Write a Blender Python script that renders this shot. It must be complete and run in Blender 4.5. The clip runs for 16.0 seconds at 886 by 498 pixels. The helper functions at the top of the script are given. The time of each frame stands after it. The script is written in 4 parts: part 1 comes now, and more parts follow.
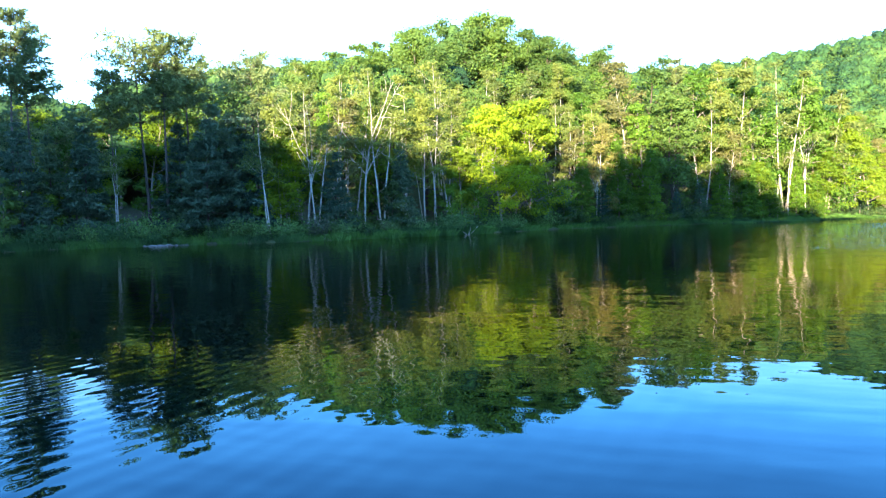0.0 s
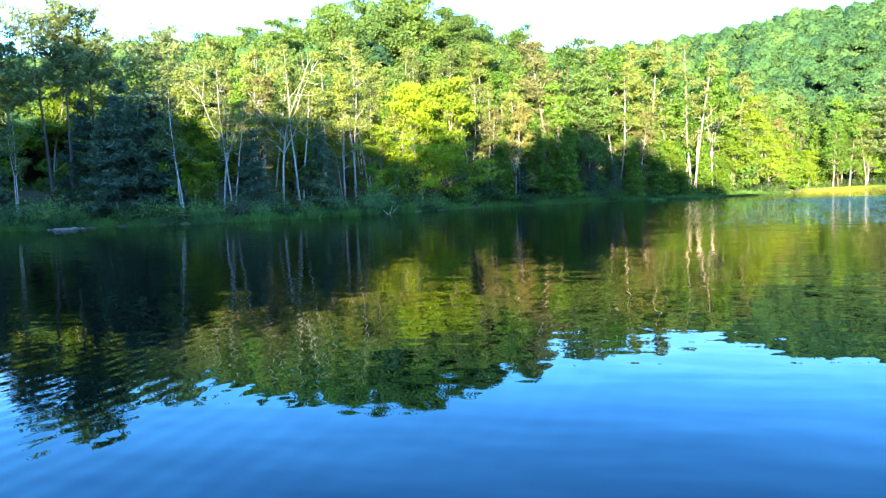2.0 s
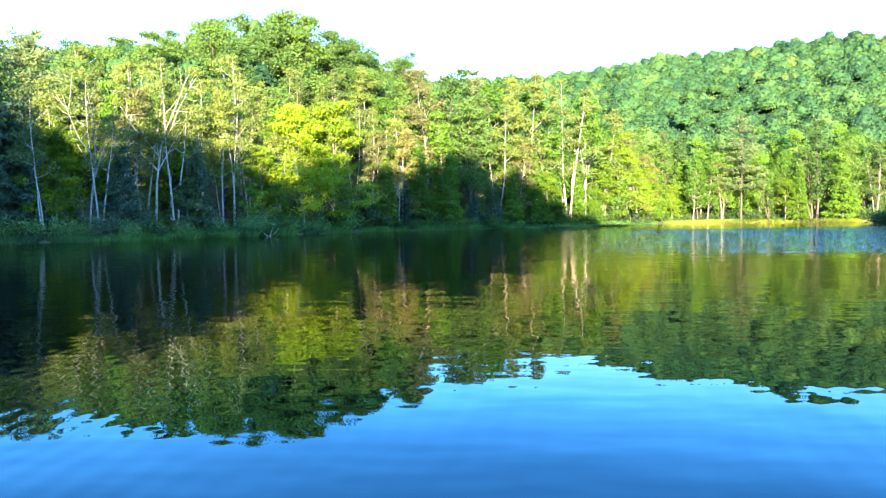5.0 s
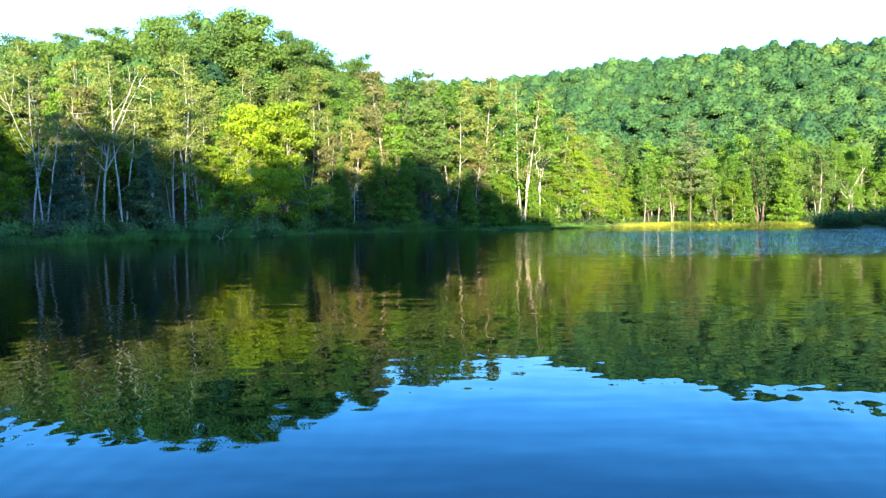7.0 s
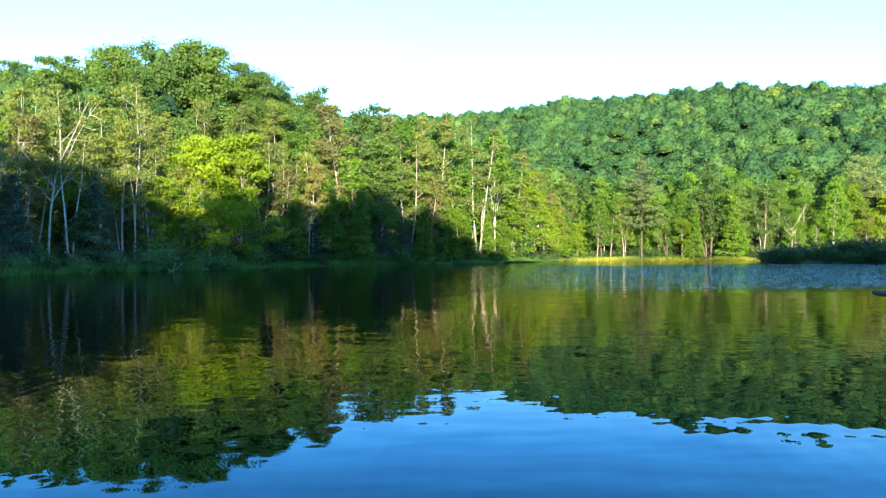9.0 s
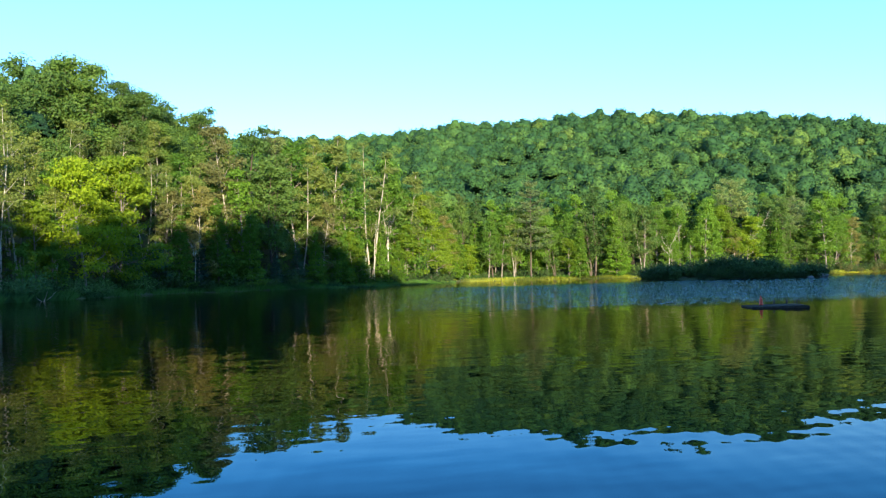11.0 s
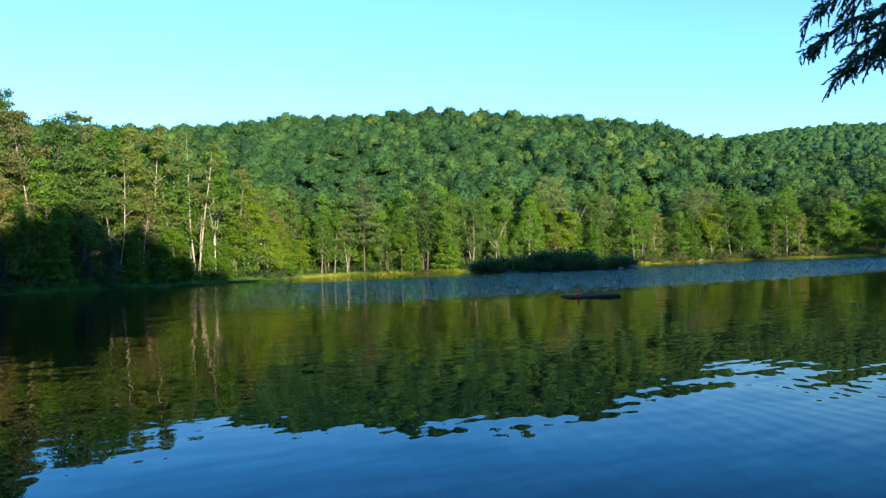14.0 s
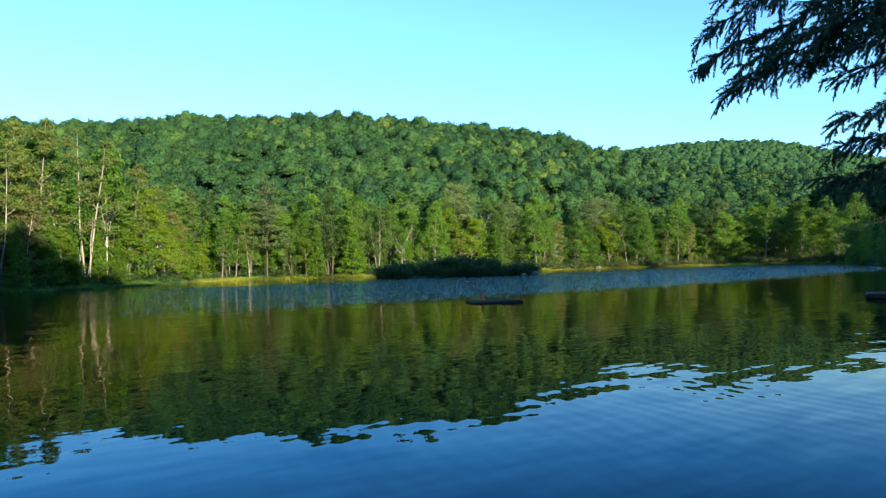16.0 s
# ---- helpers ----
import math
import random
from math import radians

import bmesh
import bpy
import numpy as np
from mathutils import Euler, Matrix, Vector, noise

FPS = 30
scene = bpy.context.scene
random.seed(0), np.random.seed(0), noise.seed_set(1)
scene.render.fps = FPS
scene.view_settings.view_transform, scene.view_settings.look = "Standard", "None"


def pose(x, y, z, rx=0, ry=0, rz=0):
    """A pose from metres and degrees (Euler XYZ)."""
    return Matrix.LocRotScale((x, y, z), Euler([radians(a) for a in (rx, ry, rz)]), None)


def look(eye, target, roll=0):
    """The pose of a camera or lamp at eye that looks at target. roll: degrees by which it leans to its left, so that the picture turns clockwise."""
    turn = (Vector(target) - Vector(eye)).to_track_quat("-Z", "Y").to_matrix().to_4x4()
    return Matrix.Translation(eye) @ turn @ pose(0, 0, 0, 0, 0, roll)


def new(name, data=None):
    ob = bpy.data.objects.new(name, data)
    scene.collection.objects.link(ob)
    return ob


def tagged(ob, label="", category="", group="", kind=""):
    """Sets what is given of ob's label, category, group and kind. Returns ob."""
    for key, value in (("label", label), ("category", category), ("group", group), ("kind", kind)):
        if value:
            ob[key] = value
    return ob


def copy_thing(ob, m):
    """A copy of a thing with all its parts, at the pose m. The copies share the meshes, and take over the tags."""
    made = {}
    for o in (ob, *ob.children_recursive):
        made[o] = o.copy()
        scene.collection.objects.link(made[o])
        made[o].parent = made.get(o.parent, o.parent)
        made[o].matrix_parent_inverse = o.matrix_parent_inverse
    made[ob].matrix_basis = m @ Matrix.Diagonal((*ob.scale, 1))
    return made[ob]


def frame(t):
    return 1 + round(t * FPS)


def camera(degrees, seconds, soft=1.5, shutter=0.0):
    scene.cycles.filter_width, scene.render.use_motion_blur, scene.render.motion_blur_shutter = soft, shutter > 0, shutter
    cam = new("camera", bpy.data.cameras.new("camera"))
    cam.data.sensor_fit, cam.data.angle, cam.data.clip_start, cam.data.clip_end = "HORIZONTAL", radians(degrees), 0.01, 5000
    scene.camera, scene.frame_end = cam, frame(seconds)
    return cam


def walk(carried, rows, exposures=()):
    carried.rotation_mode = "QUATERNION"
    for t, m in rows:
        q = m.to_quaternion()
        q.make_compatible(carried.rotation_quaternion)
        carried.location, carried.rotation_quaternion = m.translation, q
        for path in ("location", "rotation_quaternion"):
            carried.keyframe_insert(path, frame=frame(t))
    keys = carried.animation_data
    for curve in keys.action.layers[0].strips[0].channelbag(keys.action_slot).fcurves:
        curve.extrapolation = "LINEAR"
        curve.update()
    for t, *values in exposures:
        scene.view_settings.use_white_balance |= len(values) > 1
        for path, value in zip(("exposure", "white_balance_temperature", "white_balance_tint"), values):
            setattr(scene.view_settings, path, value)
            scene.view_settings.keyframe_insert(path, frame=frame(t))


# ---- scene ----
cam = camera(62.39, 16.0, soft=1.25)
EYE = (0.0, 0.0, 2.0)
# seconds, heading, tilt, lean of the hand-held turn on the spot
TURN = (
    (0.0, 18.74, -2.42, 1.59),
    (0.5, 17.14, -2.76, 1.12),
    (1.0, 15.45, -3.96, 1.29),
    (1.5, 14.43, -3.89, 1.22),
    (2.0, 12.56, -4.25, 2.04),
    (2.5, 10.87, -4.60, 1.97),
    (3.0, 10.04, -4.31, 1.74),
    (3.5, 8.49, -3.91, 1.57),
    (4.0, 6.62, -2.69, 0.86),
    (6.5, 0.63, -2.45, 0.89),
    (7.0, -0.04, -2.40, 0.51),
    (7.5, -1.43, -2.47, 0.61),
    (8.0, -2.04, -1.66, 0.38),
    (10.5, -8.94, 1.69, 0.84),
    (11.0, -11.83, 1.90, 1.23),
    (11.5, -14.95, 1.68, 1.83),
    (12.0, -17.65, 1.74, 2.17),
    (12.5, -20.07, 1.23, 2.42),
    (13.0, -22.29, 1.76, 1.81),
    (13.5, -23.57, 1.73, 1.42),
    (14.0, -24.83, 1.15, 1.99),
    (14.5, -26.89, 1.38, 2.82),
    (15.0, -28.90, 2.22, 1.72),
    (15.5, -30.29, 2.25, 1.91),
    (16.0, -32.21, 1.34, 1.51),
)
# seconds, stops, kelvin, tint: the clip's camera closes down as the brighter sky comes in
EXPOSURES = ((0.0, 3.35, 6650, 14), (2.5, 3.62, 6650, 14), (4.0, 3.68, 6650, 13), (7.0, 3.06, 6550, 10), (8.0, 2.93, 6550, 9), (10.5, 2.14, 6480, 7), (16.0, 1.66, 6430, 7))
walk(cam, [(t, pose(*EYE, 90 + tilt, lean, yaw)) for t, yaw, tilt, lean in TURN], EXPOSURES)

# ---- world and sun: low evening sun behind the eye ----
SUN_AZ, SUN_EL = 178.0, 13.0          # degrees, clockwise from +y
world = bpy.data.worlds.new("sky")
scene.world = world
world.use_nodes = True
wn = world.node_tree.nodes
sky = wn.new("ShaderNodeTexSky")
sky.sky_type = "NISHITA"
sky.sun_disc = False
sky.sun_elevation = radians(SUN_EL)
sky.sun_rotation = radians(SUN_AZ)
sky.air_density, sky.dust_density, sky.ozone_density = 1.0, 0.0, 5.3
wn["Background"].inputs["Strength"].default_value = 0.15
deep = wn.new("ShaderNodeHueSaturation")
deep.inputs["Saturation"].default_value = 1.02
world.node_tree.links.new(sky.outputs[0], deep.inputs["Color"])
world.node_tree.links.new(deep.outputs[0], wn["Background"].inputs["Color"])

sun_data = bpy.data.lights.new("sun", "SUN")
sun_data.energy, sun_data.angle, sun_data.color = 4.3, radians(0.6), (1.0, 0.84, 0.58)
sun = new("sun", sun_data)
to_sun = Vector((math.sin(radians(SUN_AZ)) * math.cos(radians(SUN_EL)),
                 math.cos(radians(SUN_AZ)) * math.cos(radians(SUN_EL)), math.sin(radians(SUN_EL))))
sun.matrix_world = look(to_sun * 60, (0, 0, 0))


# ---- materials ----
def blank(name):
    mat = bpy.data.materials.new(name)
    mat.use_nodes = True
    nodes, links = mat.node_tree.nodes, mat.node_tree.links
    return mat, nodes, links, nodes["Principled BSDF"]


def noise_node(nodes, links, scale, detail=4.0, rough=0.55, stretch=None):
    coord = nodes.new("ShaderNodeNewGeometry")
    tex = nodes.new("ShaderNodeTexNoise")
    tex.inputs["Scale"].default_value = scale
    tex.inputs["Detail"].default_value = detail
    tex.inputs["Roughness"].default_value = rough
    if stretch:
        mapping = nodes.new("ShaderNodeMapping")
        mapping.inputs["Scale"].default_value = stretch
        links.new(coord.outputs["Position"], mapping.inputs["Vector"])
        links.new(mapping.outputs["Vector"], tex.inputs["Vector"])
    else:
        links.new(coord.outputs["Position"], tex.inputs["Vector"])
    return tex


def ramp_node(nodes, links, source, stops):
    ramp = nodes.new("ShaderNodeValToRGB")
    while len(ramp.color_ramp.elements) < len(stops):
        ramp.color_ramp.elements.new(0.5)
    for el, (at, col) in zip(ramp.color_ramp.elements, stops):
        el.position, el.color = at, (*col, 1)
    links.new(source, ramp.inputs["Fac"])
    return ramp


def scaled(col, k):
    return tuple(min(1, c * k) for c in col)


def leaf_material(name, col, tint=False, through_light=0.48, spread=0.16, other=None):
    """Leaves: matt and a little see-through, each leaf and each crown of its own shade."""
    mat, nodes, links, bsdf = blank(name)
    geo = nodes.new("ShaderNodeNewGeometry")
    other = other or (col[0] * 1.2, col[1] * 1.08, col[2] * 0.95)
    ramp = ramp_node(nodes, links, geo.outputs["Random Per Island"],
                     ((0.0, scaled(col, 1 - spread)), (0.55, col), (1.0, scaled(other, 1 + spread))))
    if tint:
        attr = nodes.new("ShaderNodeAttribute")
        attr.attribute_name = "tint"
        fac = attr.outputs["Fac"]
    else:
        fac = nodes.new("ShaderNodeObjectInfo").outputs["Random"]
    wide = ((0.5, 0.56, 0.66), (1.4, 1.34, 1.0)) if tint else ((0.55, 0.65, 0.75), (1.25, 1.2, 1.0))
    tone = ramp_node(nodes, links, fac, ((0.0, wide[0]), (0.5, (1.0, 1.0, 1.0)), (1.0, wide[1])))
    mix = nodes.new("ShaderNodeMix")
    mix.data_type, mix.blend_type = "RGBA", "MULTIPLY"
    mix.inputs["Factor"].default_value = 1.0
    links.new(ramp.outputs["Color"], mix.inputs["A"])
    links.new(tone.outputs["Color"], mix.inputs["B"])
    links.new(mix.outputs["Result"], bsdf.inputs["Base Color"])
    bsdf.inputs["Roughness"].default_value = 0.6
    bsdf.inputs["Specular IOR Level"].default_value = 0.25
    glow = nodes.new("ShaderNodeBsdfTranslucent")
    links.new(mix.outputs["Result"], glow.inputs["Color"])
    both = nodes.new("ShaderNodeMixShader")
    both.inputs["Fac"].default_value = through_light
    links.new(bsdf.outputs["BSDF"], both.inputs[1])
    links.new(glow.outputs["BSDF"], both.inputs[2])
    links.new(both.outputs["Shader"], nodes["Material Output"].inputs["Surface"])
    return mat


def bark_material(name, low, high, scale=3.0, marks=None):
    mat, nodes, links, bsdf = blank(name)
    tex = noise_node(nodes, links, scale, 6.0, 0.65, (1, 1, 0.25) if not marks else (0.6, 0.6, 2.5))
    stops = [(0.3, low), (0.65, high)]
    if marks:
        stops = [(0.3, marks), (0.42, low), (0.7, high)]
    ramp = ramp_node(nodes, links, tex.outputs["Fac"], stops)
    links.new(ramp.outputs["Color"], bsdf.inputs["Base Color"])
    bsdf.inputs["Roughness"].default_value = 0.85
    bump = nodes.new("ShaderNodeBump")
    bump.inputs["Strength"].default_value = 0.5
    bump.inputs["Distance"].default_value = 0.03
    links.new(tex.outputs["Fac"], bump.inputs["Height"])
    links.new(bump.outputs["Normal"], bsdf.inputs["Normal"])
    return mat


def wood_material():
    """Crowns of the hill woods: each of its own green, mottled leaf by leaf with painted dark gaps and lit tufts, with
    a leafy relief.
    """
    mat, nodes, links, bsdf = blank("woodland_leaves")
    attr = nodes.new("ShaderNodeAttribute")
    attr.attribute_name = "tint"
    tone = ramp_node(nodes, links, attr.outputs["Fac"],
                     ((0.0, (0.012, 0.043, 0.018)), (0.35, (0.024, 0.07, 0.022)), (0.7, (0.044, 0.096, 0.022)), (1.0, (0.086, 0.128, 0.026))))
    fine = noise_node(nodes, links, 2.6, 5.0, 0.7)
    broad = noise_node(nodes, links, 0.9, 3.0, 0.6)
    # the mottling also paints bluish shade between leaf clumps and warm light on them
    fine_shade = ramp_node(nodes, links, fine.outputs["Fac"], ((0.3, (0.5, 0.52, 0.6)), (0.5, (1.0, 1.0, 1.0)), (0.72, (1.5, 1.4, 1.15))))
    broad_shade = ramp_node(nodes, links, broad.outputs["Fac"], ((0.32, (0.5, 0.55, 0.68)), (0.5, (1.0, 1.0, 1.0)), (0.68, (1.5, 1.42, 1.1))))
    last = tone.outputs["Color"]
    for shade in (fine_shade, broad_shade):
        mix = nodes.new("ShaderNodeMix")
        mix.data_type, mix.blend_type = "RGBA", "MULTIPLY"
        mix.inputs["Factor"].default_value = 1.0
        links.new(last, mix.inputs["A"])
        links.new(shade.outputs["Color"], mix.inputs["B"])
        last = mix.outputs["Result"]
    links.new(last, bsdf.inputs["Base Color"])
    bsdf.inputs["Roughness"].default_value = 0.75
    bsdf.inputs["Specular IOR Level"].default_value = 0.15
    bump = nodes.new("ShaderNodeBump")
    bump.inputs["Strength"].default_value = 0.9
    bump.inputs["Distance"].default_value = 0.45
    links.new(fine.outputs["Fac"], bump.inputs["Height"])
    links.new(bump.outputs["Normal"], bsdf.inputs["Normal"])
    return mat


LEAF = {
    "maple": leaf_material("maple_leaves", (0.102, 0.21, 0.022)),
    "bright": leaf_material("bright_maple_leaves", (0.19, 0.29, 0.016), through_light=0.55),
    "oak": leaf_material("oak_leaves", (0.085, 0.16, 0.032)),
    "birch": leaf_material("birch_leaves", (0.138, 0.19, 0.042)),
    "olive": leaf_material("olive_leaves", (0.155, 0.165, 0.055)),
    "pine": leaf_material("pine_needles", (0.13, 0.185, 0.065), through_light=0.35),
    "hemlock": leaf_material("hemlock_needles", (0.08, 0.145, 0.085), through_light=0.4),
    "shrub": leaf_material("shrub_leaves", (0.055, 0.105, 0.03)),
    "alder": leaf_material("alder_leaves", (0.115, 0.235, 0.075)),
    "willow": leaf_material("willow_leaves", (0.11, 0.14, 0.085)),
    "wood": wood_material(),
    "sedge": leaf_material("sedge_blades", (0.045, 0.115, 0.024), tint=True, through_light=0.4),
    "meadow": leaf_material("meadow_blades", (0.2, 0.24, 0.03), tint=True, through_light=0.4),
}
BARK = {
    "grey": bark_material("grey_bark", (0.10, 0.085, 0.07), (0.24, 0.21, 0.18)),
    "dark": bark_material("dark_bark", (0.035, 0.026, 0.02), (0.10, 0.075, 0.06)),
    "white": bark_material("white_birch_bark", (0.26, 0.245, 0.2), (0.46, 0.43, 0.36), 2.0, (0.10, 0.09, 0.08)),
    "pale": bark_material("pale_bark", (0.2, 0.175, 0.145), (0.4, 0.355, 0.3)),
}


def ground_material():
    mat, nodes, links, bsdf = blank("forest_floor")
    broad = noise_node(nodes, links, 0.15, 5.0)
    fine = noise_node(nodes, links, 3.0, 6.0, 0.7)
    ramp = ramp_node(nodes, links, broad.outputs["Fac"],
                     ((0.35, (0.05, 0.045, 0.025)), (0.5, (0.045, 0.065, 0.02)), (0.7, (0.07, 0.10, 0.025))))
    ramp2 = ramp_node(nodes, links, fine.outputs["Fac"], ((0.3, (0.6, 0.6, 0.6)), (0.7, (1.25, 1.2, 1.1))))
    mix = nodes.new("ShaderNodeMix")
    mix.data_type, mix.blend_type = "RGBA", "MULTIPLY"
    mix.inputs["Factor"].default_value = 1.0
    links.new(ramp.outputs["Color"], mix.inputs["A"])
    links.new(ramp2.outputs["Color"], mix.inputs["B"])
    links.new(mix.outputs["Result"], bsdf.inputs["Base Color"])
    bsdf.inputs["Roughness"].default_value = 0.95
    bump = nodes.new("ShaderNodeBump")
    bump.inputs["Distance"].default_value = 0.1
    links.new(fine.outputs["Fac"], bump.inputs["Height"])
    links.new(bump.outputs["Normal"], bsdf.inputs["Normal"])
    return mat


def water_material():
    """Dark lake water with a painted mirror tint: long low swell, short ripples, and windy lanes where the ripples
    stand higher.
    """
    mat, nodes, links, bsdf = blank("lake_water")
    nodes.remove(bsdf)
    body = nodes.new("ShaderNodeBsdfDiffuse")
    body.inputs["Color"].default_value = (0.0006, 0.0022, 0.0022, 1)
    gloss = nodes.new("ShaderNodeBsdfGlossy")
    gloss.inputs["Roughness"].default_value = 0.0
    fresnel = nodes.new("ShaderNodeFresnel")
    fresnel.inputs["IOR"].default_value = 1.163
    # painted tint on the mirrored light: sky blue when steep, warm when grazing
    mirror_tint = ramp_node(nodes, links, fresnel.outputs["Fac"],
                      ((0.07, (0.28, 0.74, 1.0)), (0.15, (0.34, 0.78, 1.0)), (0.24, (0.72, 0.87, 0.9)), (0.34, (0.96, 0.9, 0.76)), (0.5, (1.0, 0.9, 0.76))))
    both = nodes.new("ShaderNodeMixShader")
    links.new(fresnel.outputs["Fac"], both.inputs["Fac"])
    links.new(body.outputs["BSDF"], both.inputs[1])
    links.new(gloss.outputs["BSDF"], both.inputs[2])
    links.new(both.outputs["Shader"], nodes["Material Output"].inputs["Surface"])

    def maths(op, a, b):
        node = nodes.new("ShaderNodeMath")
        node.operation = op
        for socket, value in zip(node.inputs, (a, b)):
            if isinstance(value, (int, float)):
                socket.default_value = value
            else:
                links.new(value, socket)
        return node.outputs[0]

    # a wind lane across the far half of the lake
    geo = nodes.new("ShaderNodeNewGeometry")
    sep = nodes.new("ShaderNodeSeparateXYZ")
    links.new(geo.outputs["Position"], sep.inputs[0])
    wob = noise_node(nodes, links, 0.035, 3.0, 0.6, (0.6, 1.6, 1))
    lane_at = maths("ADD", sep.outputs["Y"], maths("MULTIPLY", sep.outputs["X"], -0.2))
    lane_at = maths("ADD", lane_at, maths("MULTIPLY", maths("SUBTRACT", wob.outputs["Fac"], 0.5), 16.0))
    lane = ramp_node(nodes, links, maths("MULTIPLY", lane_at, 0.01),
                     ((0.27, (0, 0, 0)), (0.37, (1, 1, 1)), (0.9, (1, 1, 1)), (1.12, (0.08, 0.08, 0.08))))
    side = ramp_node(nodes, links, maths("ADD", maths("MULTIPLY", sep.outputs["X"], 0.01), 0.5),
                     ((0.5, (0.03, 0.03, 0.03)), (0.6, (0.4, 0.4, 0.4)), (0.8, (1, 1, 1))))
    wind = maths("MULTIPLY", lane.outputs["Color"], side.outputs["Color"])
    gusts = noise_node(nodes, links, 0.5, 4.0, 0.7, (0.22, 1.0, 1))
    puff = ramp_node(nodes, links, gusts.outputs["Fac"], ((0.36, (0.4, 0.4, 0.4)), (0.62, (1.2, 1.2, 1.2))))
    # blue of the mirrored sky painted into the gloss colour along the lane
    lane_blue = nodes.new("ShaderNodeMix")
    lane_blue.data_type = "RGBA"
    links.new(maths("MULTIPLY", wind, 0.85), lane_blue.inputs["Factor"])
    links.new(mirror_tint.outputs["Color"], lane_blue.inputs["A"])
    lane_blue.inputs["B"].default_value = (0.5, 0.88, 1.0, 1)
    links.new(lane_blue.outputs["Result"], gloss.inputs["Color"])
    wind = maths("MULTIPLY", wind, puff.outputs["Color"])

    # the slope of the surface: the sum of waves of four lengths
    def slope(scale, stretch, amount):
        tex = noise_node(nodes, links, scale, 1.5, 0.5, stretch)
        shift = nodes.new("ShaderNodeVectorMath")
        shift.operation = "SUBTRACT"
        shift.inputs[1].default_value = (0.5, 0.5, 0.5)
        links.new(tex.outputs["Color"], shift.inputs[0])
        size = nodes.new("ShaderNodeVectorMath")
        size.operation = "SCALE"
        links.new(shift.outputs[0], size.inputs[0])
        if isinstance(amount, float):
            size.inputs["Scale"].default_value = amount
        else:
            links.new(amount, size.inputs["Scale"])
        return size.outputs[0]

    def plus(a, c):
        node = nodes.new("ShaderNodeVectorMath")
        node.operation = "ADD"
        links.new(a, node.inputs[0])
        if isinstance(c, tuple):
            node.inputs[1].default_value = c
        else:
            links.new(c, node.inputs[1])
        return node.outputs[0]

    total = plus(slope(0.6, (0.7, 1.2, 1), 0.022), slope(1.7, (0.6, 1.3, 1), 0.036))
    total = plus(total, slope(2.6, (0.4, 1.5, 1), 0.026))
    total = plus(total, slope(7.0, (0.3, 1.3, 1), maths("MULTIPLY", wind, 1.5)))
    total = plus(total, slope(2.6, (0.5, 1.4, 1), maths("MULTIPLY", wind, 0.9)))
    # fine ripples that blur the mirror farther out
    out = ramp_node(nodes, links, maths("MULTIPLY", sep.outputs["Y"], 0.01), ((0.08, (0, 0, 0)), (0.3, (1, 1, 1))))
    total = plus(total, slope(8.0, (0.7, 1.2, 1), maths("MULTIPLY", out.outputs["Color"], 0.05)))
    # a train of small even waves running across from the left
    phase = maths("ADD", maths("MULTIPLY", sep.outputs["X"], 19.3), maths("MULTIPLY", sep.outputs["Y"], -3.0))
    drift = noise_node(nodes, links, 0.35, 2.0, 0.5)
    phase = maths("ADD", phase, maths("MULTIPLY", drift.outputs["Fac"], 14.0))
    patch = noise_node(nodes, links, 0.12, 2.0, 0.5)
    swell = ramp_node(nodes, links, patch.outputs["Fac"], ((0.4, (0.15, 0.15, 0.15)), (0.6, (1, 1, 1))))
    fade = ramp_node(nodes, links, maths("ADD", maths("MULTIPLY", sep.outputs["X"], 0.02), 0.5), ((0.3, (0.016, 0.016, 0.016)), (0.62, (0.008, 0.008, 0.008))))
    crest = maths("MULTIPLY", maths("SINE", phase, 0.0), maths("MULTIPLY", swell.outputs["Color"], fade.outputs["Color"]))
    train = nodes.new("ShaderNodeCombineXYZ")
    links.new(crest, train.inputs[0])
    links.new(maths("MULTIPLY", crest, -0.16), train.inputs[1])
    total = plus(total, train.outputs[0])
    flat = nodes.new("ShaderNodeVectorMath")
    flat.operation = "MULTIPLY"
    flat.inputs[1].default_value = (1, 1, 0)
    links.new(total, flat.inputs[0])
    up = plus(flat.outputs[0], (0, 0, 1))
    unit = nodes.new("ShaderNodeVectorMath")
    unit.operation = "NORMALIZE"
    links.new(up, unit.inputs[0])
    links.new(unit.outputs[0], gloss.inputs["Normal"])
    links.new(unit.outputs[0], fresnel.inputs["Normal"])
    return mat


def plain(name, col, rough=0.6, scale=8.0, amount=0.25, metal=0.0, shine=0.5):
    mat, nodes, links, bsdf = blank(name)
    tex = noise_node(nodes, links, scale, 5.0, 0.6)
    ramp = ramp_node(nodes, links, tex.outputs["Fac"], ((0.3, scaled(col, 1 - amount)), (0.7, scaled(col, 1 + amount))))
    links.new(ramp.outputs["Color"], bsdf.inputs["Base Color"])
    bsdf.inputs["Roughness"].default_value = rough
    bsdf.inputs["Metallic"].default_value = metal
    bsdf.inputs["Specular IOR Level"].default_value = shine
    bump = nodes.new("ShaderNodeBump")
    bump.inputs["Strength"].default_value = 0.3
    bump.inputs["Distance"].default_value = 0.01
    links.new(tex.outputs["Fac"], bump.inputs["Height"])
    links.new(bump.outputs["Normal"], bsdf.inputs["Normal"])
    return mat


